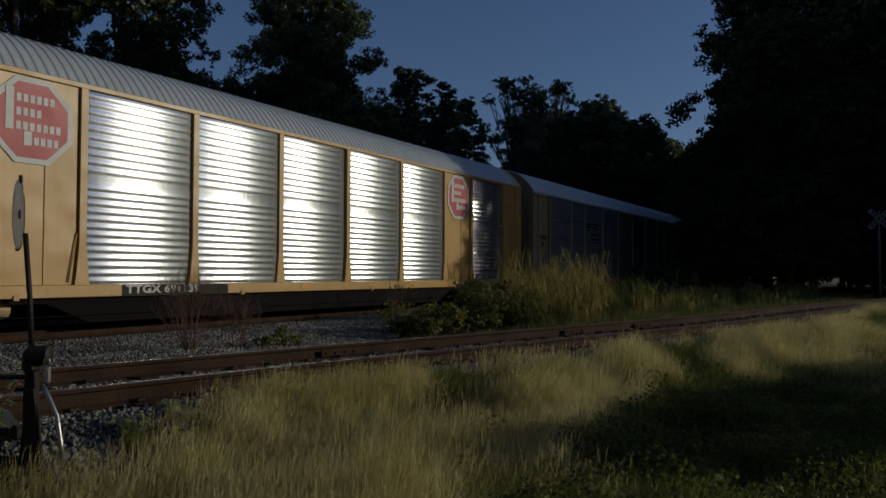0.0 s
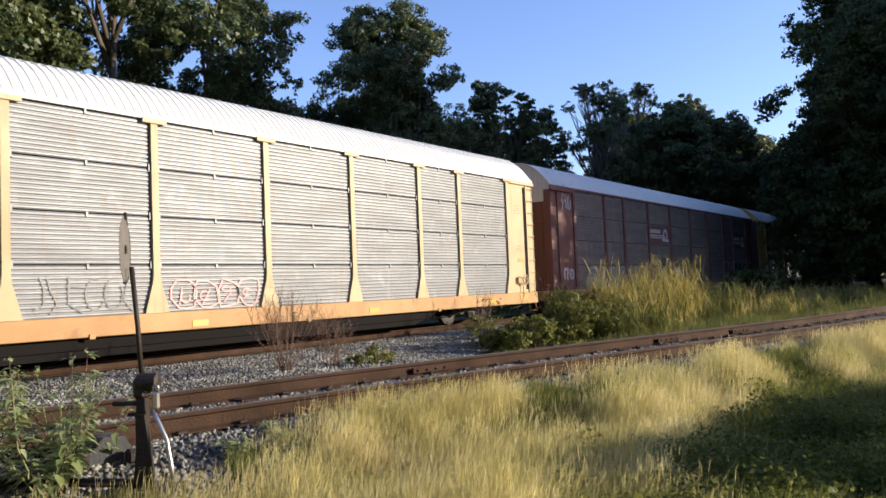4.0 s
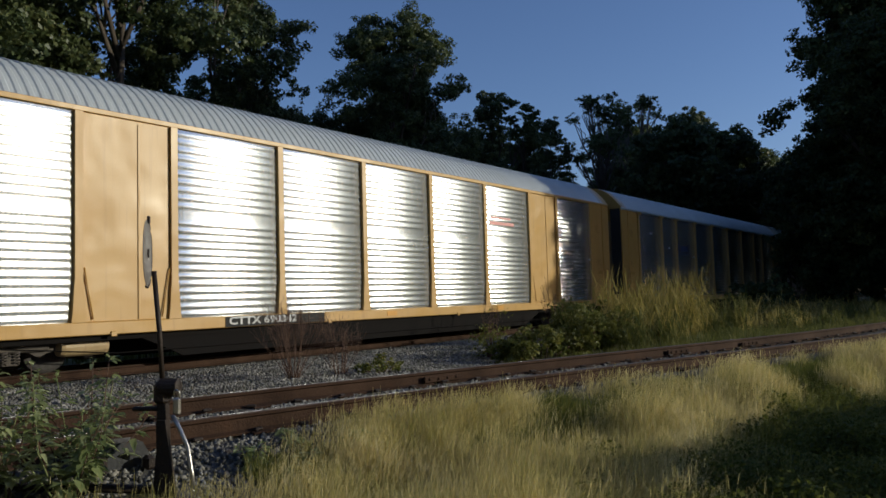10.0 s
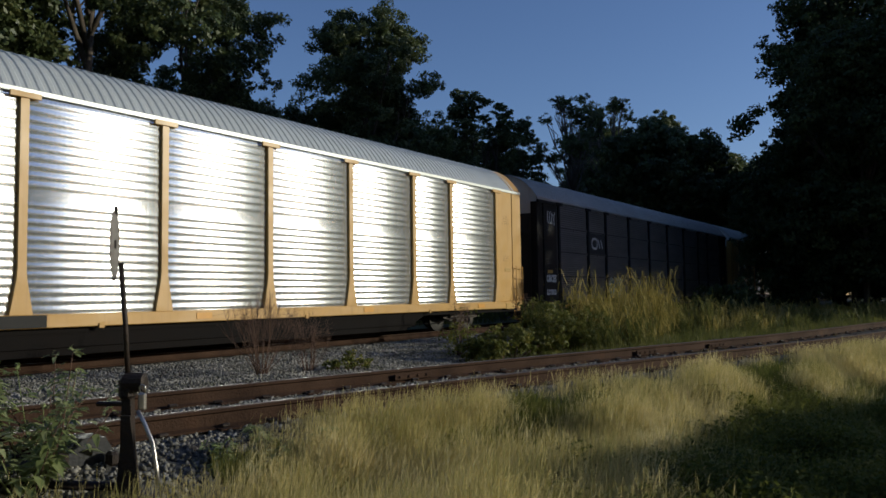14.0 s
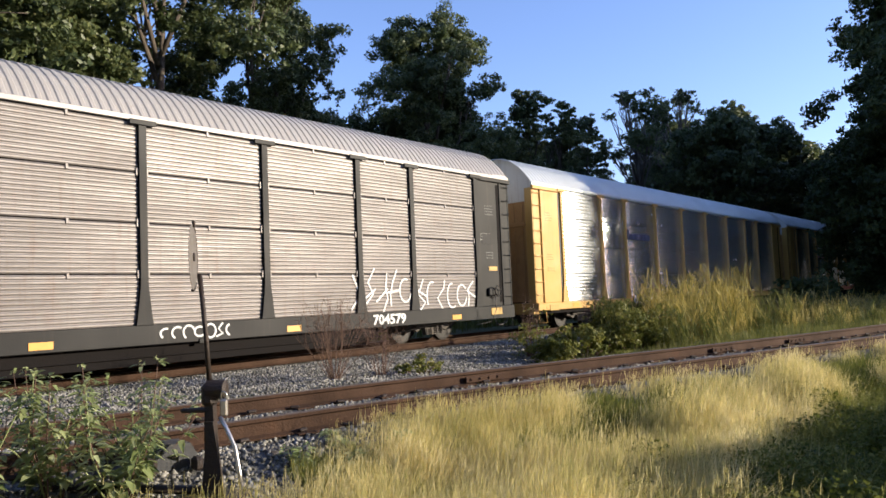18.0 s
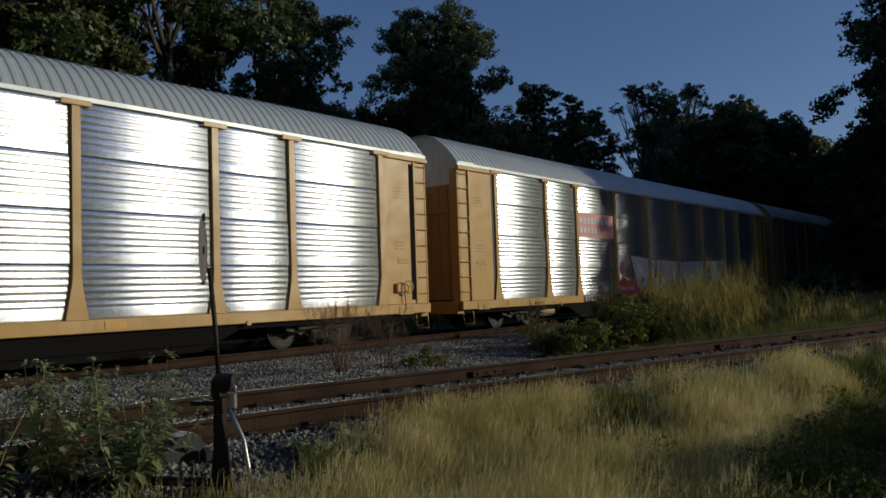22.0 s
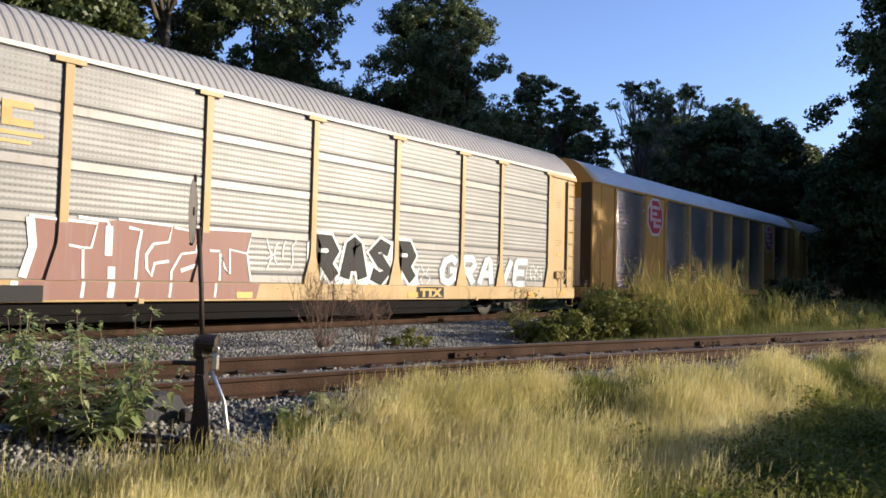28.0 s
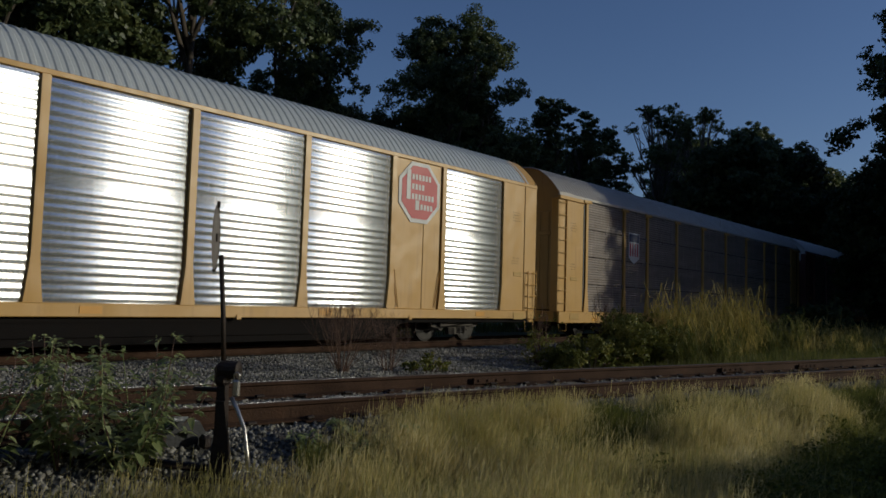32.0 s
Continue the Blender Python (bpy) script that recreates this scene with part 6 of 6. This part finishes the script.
def bush(name, label, x, y, w, d, h, n, size, seed, material, lumps=16):
    q = np.random.default_rng(seed)
    cs = [(q.uniform(-w, w), q.uniform(-d, d), h * q.uniform(0.15, 0.8)) for _ in range(lumps)]
    cs = [(a, b, c * (1 - 0.6 * (abs(a) / w) ** 2)) for a, b, c in cs]
    p, dn = lobe_cloud(cs, [h * q.uniform(0.18, 0.32) for _ in cs], n, q, 0.9)
    p[:, 2] = np.maximum(p[:, 2], 0.02)
    t = tagged(new(name), label, "bush")
    t.matrix_basis = pose(x, y, float(bed_z(x, y)))
    for c in cs:
        part("stem", tube([(c[0] * 0.3, c[1] * 0.3, -0.05), (c[0] * 0.7, c[1] * 0.7, c[2] * 0.6), c], 0.014, TWIG, 5, 0.4), t)
    part("foliage", polys_mesh("foliage", leaves(p, dn, size, q, 0.6), 4, material), t)
    return t


bush("leafy_bush", "low spreading green bush beside the ballast", 16.2, 9.5, 1.7, 0.6, 0.95, 14000, 0.034, 51, LEAF_BUSH, 34)
bush("leafy_bush", "low spreading green bush beside the ballast", 18.8, 9.4, 1.8, 0.8, 1.25, 16000, 0.034, 52, LEAF_BUSH, 36)
bush("small_shrub", "small yellow-green shrub in the crushed stone", 11.3, 10.4, 0.35, 0.25, 0.5, 900, 0.03, 53, LEAF_BUSH, 9)
bush("leafy_bush", "bush overgrowing the tall grass", 20.3, 10.6, 1.3, 0.6, 1.4, 9000, 0.038, 54, LEAF_BUSH, 24)
bush("leafy_bush", "dark bush below the trees", 37.0, 9.5, 2.4, 1.0, 2.2, 6000, 0.1, 55, LEAF_DARK, 24)


def twiggy(x, y, h, n, seed, label, spread=0.5):
    """A bare bush of thin dry stems that fork."""
    q = np.random.default_rng(seed)
    t = tagged(new("bare_bush"), label, "bush")
    t.matrix_basis = pose(x, y, float(bed_z(x, y)))
    for i in range(n):
        a, s = q.uniform(0, 2 * math.pi), q.uniform(0.1, 1.0) * spread
        top = np.array([math.cos(a) * s, math.sin(a) * s * 0.7, h * q.uniform(0.55, 1.0)])
        b = np.array([math.cos(a), math.sin(a), 0]) * 0.08
        mid = b + (top - b) * 0.5 + q.normal(0, 0.05, 3)
        vs, fs = [], []
        lines = [([b, mid, top], 0.006)]
        for _ in range(7):
            f = q.uniform(0.3, 0.95)
            s0 = mid + (top - mid) * (f - 0.3)
            lines.append(([s0, s0 + q.normal(0, 0.1, 3) + (0, 0, 0.16), s0 + q.normal(0, 0.16, 3) + (0, 0, 0.3)], 0.003))
        for pts, rad in lines:
            me = tube(pts, rad, TWIG, 4, 0.4)
            o = len(vs)
            vs.extend([v.co.copy() for v in me.vertices])
            fs.extend([tuple(i + o for i in f.vertices) for f in me.polygons])
            bpy.data.meshes.remove(me)
        part("stem", mesh_of("stem", vs, fs, TWIG), t)
    return t


twiggy(9.5, 10.9, 1.6, 36, 61, "bare reddish twiggy bush in the crushed stone", 1.05)
twiggy(10.5, 10.7, 1.05, 20, 62, "low bare twiggy bush in the crushed stone", 0.75)
bush("small_shrub", "thin yellowing shrub at the bush's edge", 15.4, 10.5, 0.3, 0.25, 1.35, 620, 0.036, 57, LEAF_BUSH, 9)
twiggy(15.3, 10.3, 1.6, 9, 63, "thin dry weed stems above the bush", 0.4)
twiggy(19.2, 10.8, 2.0, 8, 64, "thin dry weed stems above the bush", 0.5)


def broad_weed(x, y, h, n, seed):
    """A tall weed: several stems with drooping pointed leaves."""
    q = np.random.default_rng(seed)
    t = tagged(new("broadleaf_weed"), "tall green weed with drooping pointed leaves beside the siding", "weed")
    t.matrix_basis = pose(x, y, float(bed_z(x, y)))
    for i in range(n):
        a = q.uniform(0, 2 * math.pi)
        top = np.array([math.cos(a) * q.uniform(0.1, 0.6), math.sin(a) * q.uniform(0.1, 0.5), h * q.uniform(0.6, 1.0)])
        b = np.array([math.cos(a), math.sin(a), 0]) * 0.06
        mid = b + (top - b) * 0.5 + q.normal(0, 0.04, 3)
        st = part("stem", tube([b, mid, top], 0.006, TWIG if i % 3 else LEAF_WEED, 6, 0.4), t)
        vs = []
        for k in range(44):
            f = q.uniform(0.12, 1.0)
            s0 = b + (mid - b) * f * 2 if f < 0.5 else mid + (top - mid) * (f - 0.5) * 2
            w = q.uniform(0, 2 * math.pi)
            L = q.uniform(0.06, 0.125) * (1.35 - 0.7 * f)
            d = np.array([math.cos(w), math.sin(w), q.uniform(0.0, 0.6)])
            side = np.array([-math.sin(w), math.cos(w), q.uniform(-0.3, 0.3)]) * L
            s0 = s0 + d * 0.025
            drop = np.array([0, 0, -L * q.uniform(0.2, 0.8)])
            p1, p2, p3 = s0 + d * L * 0.3, s0 + d * L * 0.65 + drop * 0.35, s0 + d * L + drop
            vs += [s0, p1 + side * 0.2, p2 + side * 0.17, p3, p2 - side * 0.17, p1 - side * 0.2]
        part("leaves", polys_mesh("leaves", np.array(vs), 6, LEAF_WEED), st)
        tip = [top + q.normal(0, 0.012, 3) for _ in range(10)]
        part("flower_tip", polys_mesh("flower_tip", leaves(np.array(tip), np.tile([0, 0, 1.0], (10, 1)), 0.012, q, 0.7), 4, LEAF_WEED), st)
    return t


broad_weed(2.42, 5.2, 0.95, 13, 71)
broad_weed(2.1, 5.45, 0.88, 9, 72)
broad_weed(2.75, 5.5, 0.72, 6, 73)
broad_weed(1.6, 5.5, 0.85, 6, 74)
broad_weed(3.65, 4.75, 0.22, 3, 75)
broad_weed(4.3, 4.9, 0.2, 3, 76)

# ---- switch stand ----
SX0, SY0 = 2.84, 4.79
stand = tagged(new("switch_stand"), "black iron railway switch stand with a round target and steel lever", "switch stand")
stand.matrix_basis = pose(SX0, SY0, -0.12, 0, 0, -58)
part("base_plate", slab(0.42, 0.3, 0.04, IRON, 0.01), stand, pose(-0.21, -0.15, 0))
part("column", prism([(-0.06, 0.0), (0.075, 0.0), (0.042, 0.3), (0.03, 0.62), (-0.026, 0.62), (-0.032, 0.3)], 0.06, IRON), stand, pose(0, -0.03, 0.03))
part("column_web", prism([(-0.03, 0.0), (0.1, 0.0), (0.03, 0.5), (-0.03, 0.5)], 0.03, IRON), stand, pose(0.03, -0.1, 0.03))
part("gear_case", slab(0.1, 0.1, 0.15, IRON, 0.025), stand, pose(-0.05, -0.05, 0.62))
part("case_cap", lathe([(0.03, -0.07), (0.06, -0.06), (0.065, 0.06), (0.03, 0.07)], IRON, 14), stand, pose(0.05, 0, 0.73, 0, 0, 90))
part("lug", slab(0.18, 0.06, 0.03, IRON, 0.01), stand, pose(-0.2, -0.03, 0.58))
part("padlock", slab(0.05, 0.03, 0.11, STEEL, 0.012), stand, pose(0.1, -0.08, 0.56))
part("shackle", tube([(0.11, -0.065, 0.66)] + [(0.125 + 0.018 * math.cos(a), -0.065, 0.7 + 0.02 * math.sin(a)) for a in np.arange(math.pi, -0.1, -0.5)] + [(0.143, -0.065, 0.66)], 0.006, STEEL, 6), stand)
part("lever", tube([(0.08, -0.03, 0.55), (0.13, -0.05, 0.48), (0.2, -0.08, 0.36), (0.235, -0.1, 0.2), (0.25, -0.11, 0.1)], 0.015, STEEL, 8), stand, None, "bent steel throw lever")
part("mast", tube([(0, 0, 0.76), (-0.02, 0, 1.1), (-0.06, 0.01, 1.5)], 0.017, IRON, 10), stand)
disc = lathe([(0.01, -0.003), (0.22, -0.003), (0.225, 0.0), (0.22, 0.003), (0.01, 0.003)], TARGET, 32)
t1 = part("target", disc, stand, pose(-0.1, 0.0, 1.62, 0, 2, 109), "faded round signal target seen edge on")
part("target_hub", lathe([(0.03, -0.012), (0.03, 0.012)], IRON, 10), t1)
part("target_rim", tube([(0.223 * math.cos(q), 0.006, 0.223 * math.sin(q)) for q in np.arange(-1.45, 1.5, 0.2)], 0.013, IRON, 8), t1, None, "dark iron rim")
part("target_tip", slab(0.02, 0.02, 0.05, IRON, 0.004), stand, pose(-0.1, -0.01, 1.82))
machine = tagged(new("switch_machine"), "grey cast iron switch gear box between rail and stand", "switch gear")
machine.matrix_basis = pose(2.98, 5.55, -0.02, 0, 0, -12)
part("gear_housing", prism([(-0.17, 0), (0.17, 0), (0.17, 0.1), (0.12, 0.19), (-0.06, 0.2), (-0.15, 0.13)], 0.26, MACHINE), machine, pose(0, -0.13, 0))
part("crank", slab(0.1, 0.12, 0.13, IRON, 0.02), machine, pose(-0.24, -0.2, 0.0))
part("crank", slab(0.07, 0.1, 0.1, IRON, 0.02), machine, pose(0.1, -0.26, 0.0))
part("head_block", slab(0.24, 2.0, 0.14, TIE_WOOD, 0.02), machine, pose(-0.12, -1.2, -0.235))
rod = tagged(new("throw_rod"), "rusty throw rod lying on the ties beside the stand", "switch rod")
part("rod_bar", tube([(2.2, 5.6, 0.0), (2.55, 5.2, -0.03), (2.8, 4.86, -0.05)], 0.03, IRON, 8), rod)
part("rod_end", slab(0.1, 0.1, 0.08, IRON, 0.02), rod, pose(2.16, 5.56, -0.04))

# ---- crossing sign far along the siding ----
sign = tagged(new("crossing_sign"), "weathered crossbuck sign on a grey post by the road crossing", "crossing sign")
sign.matrix_basis = pose(41.5, 0.55, float(ground_z(41.5, 0.55)), 0, 0, -75)
part("sign_post", tube([(0, 0, -0.3), (0, 0, 4.4)], 0.055, TARGET, 8), sign)
for a in (45, -45):
    b = part("crossbuck_blade", slab(1.22, 0.02, 0.22, GREY_MARK, 0.004), sign, pose(0, -0.07 - (0.03 if a > 0 else 0), 4.0, 0, a, 0) @ pose(-0.61, 0, -0.11))
    for k in range(5):
        part("plain_bar", slab(0.13, 0.004, 0.11, BLACK_MARK, 0), b, pose(0.12 + k * 0.2, -0.004, 0.055))

# ---- what moves: the train rolls past and slows a little ----
TRAIN_X = [(0, 146.2), (1, 137.47), (3, 120.0), (6, 94.05), (9, 68.4), (12, 42.94), (13, 34.52), (16, 9.28), (18, -7.5), (20.5, -28.01), (23, -48.63), (24.5, -60.83), (27, -81.1), (28, -89.16), (30.5, -109.31), (32, -121.5)]


def motions():
    for i, car in CARS.items():
        walk(car, [(t, pose(x - SHIFT + (i - 5) * PITCH, SIDE_Y, 0)) for t, x in TRAIN_X])
    # wheels turn as they roll
    ts = [k / 15 for k in range(481)]
    turns = [math.degrees((float(np.interp(t, *zip(*TRAIN_X))) - TRAIN_X[0][1]) / 0.42) for t in ts]
    for w in WHEELS:
        x, y, z = w.matrix_basis.translation
        walk(w, [(t, pose(x, y, z, 0, a, 0)) for t, a in zip(ts, turns)])


motions()
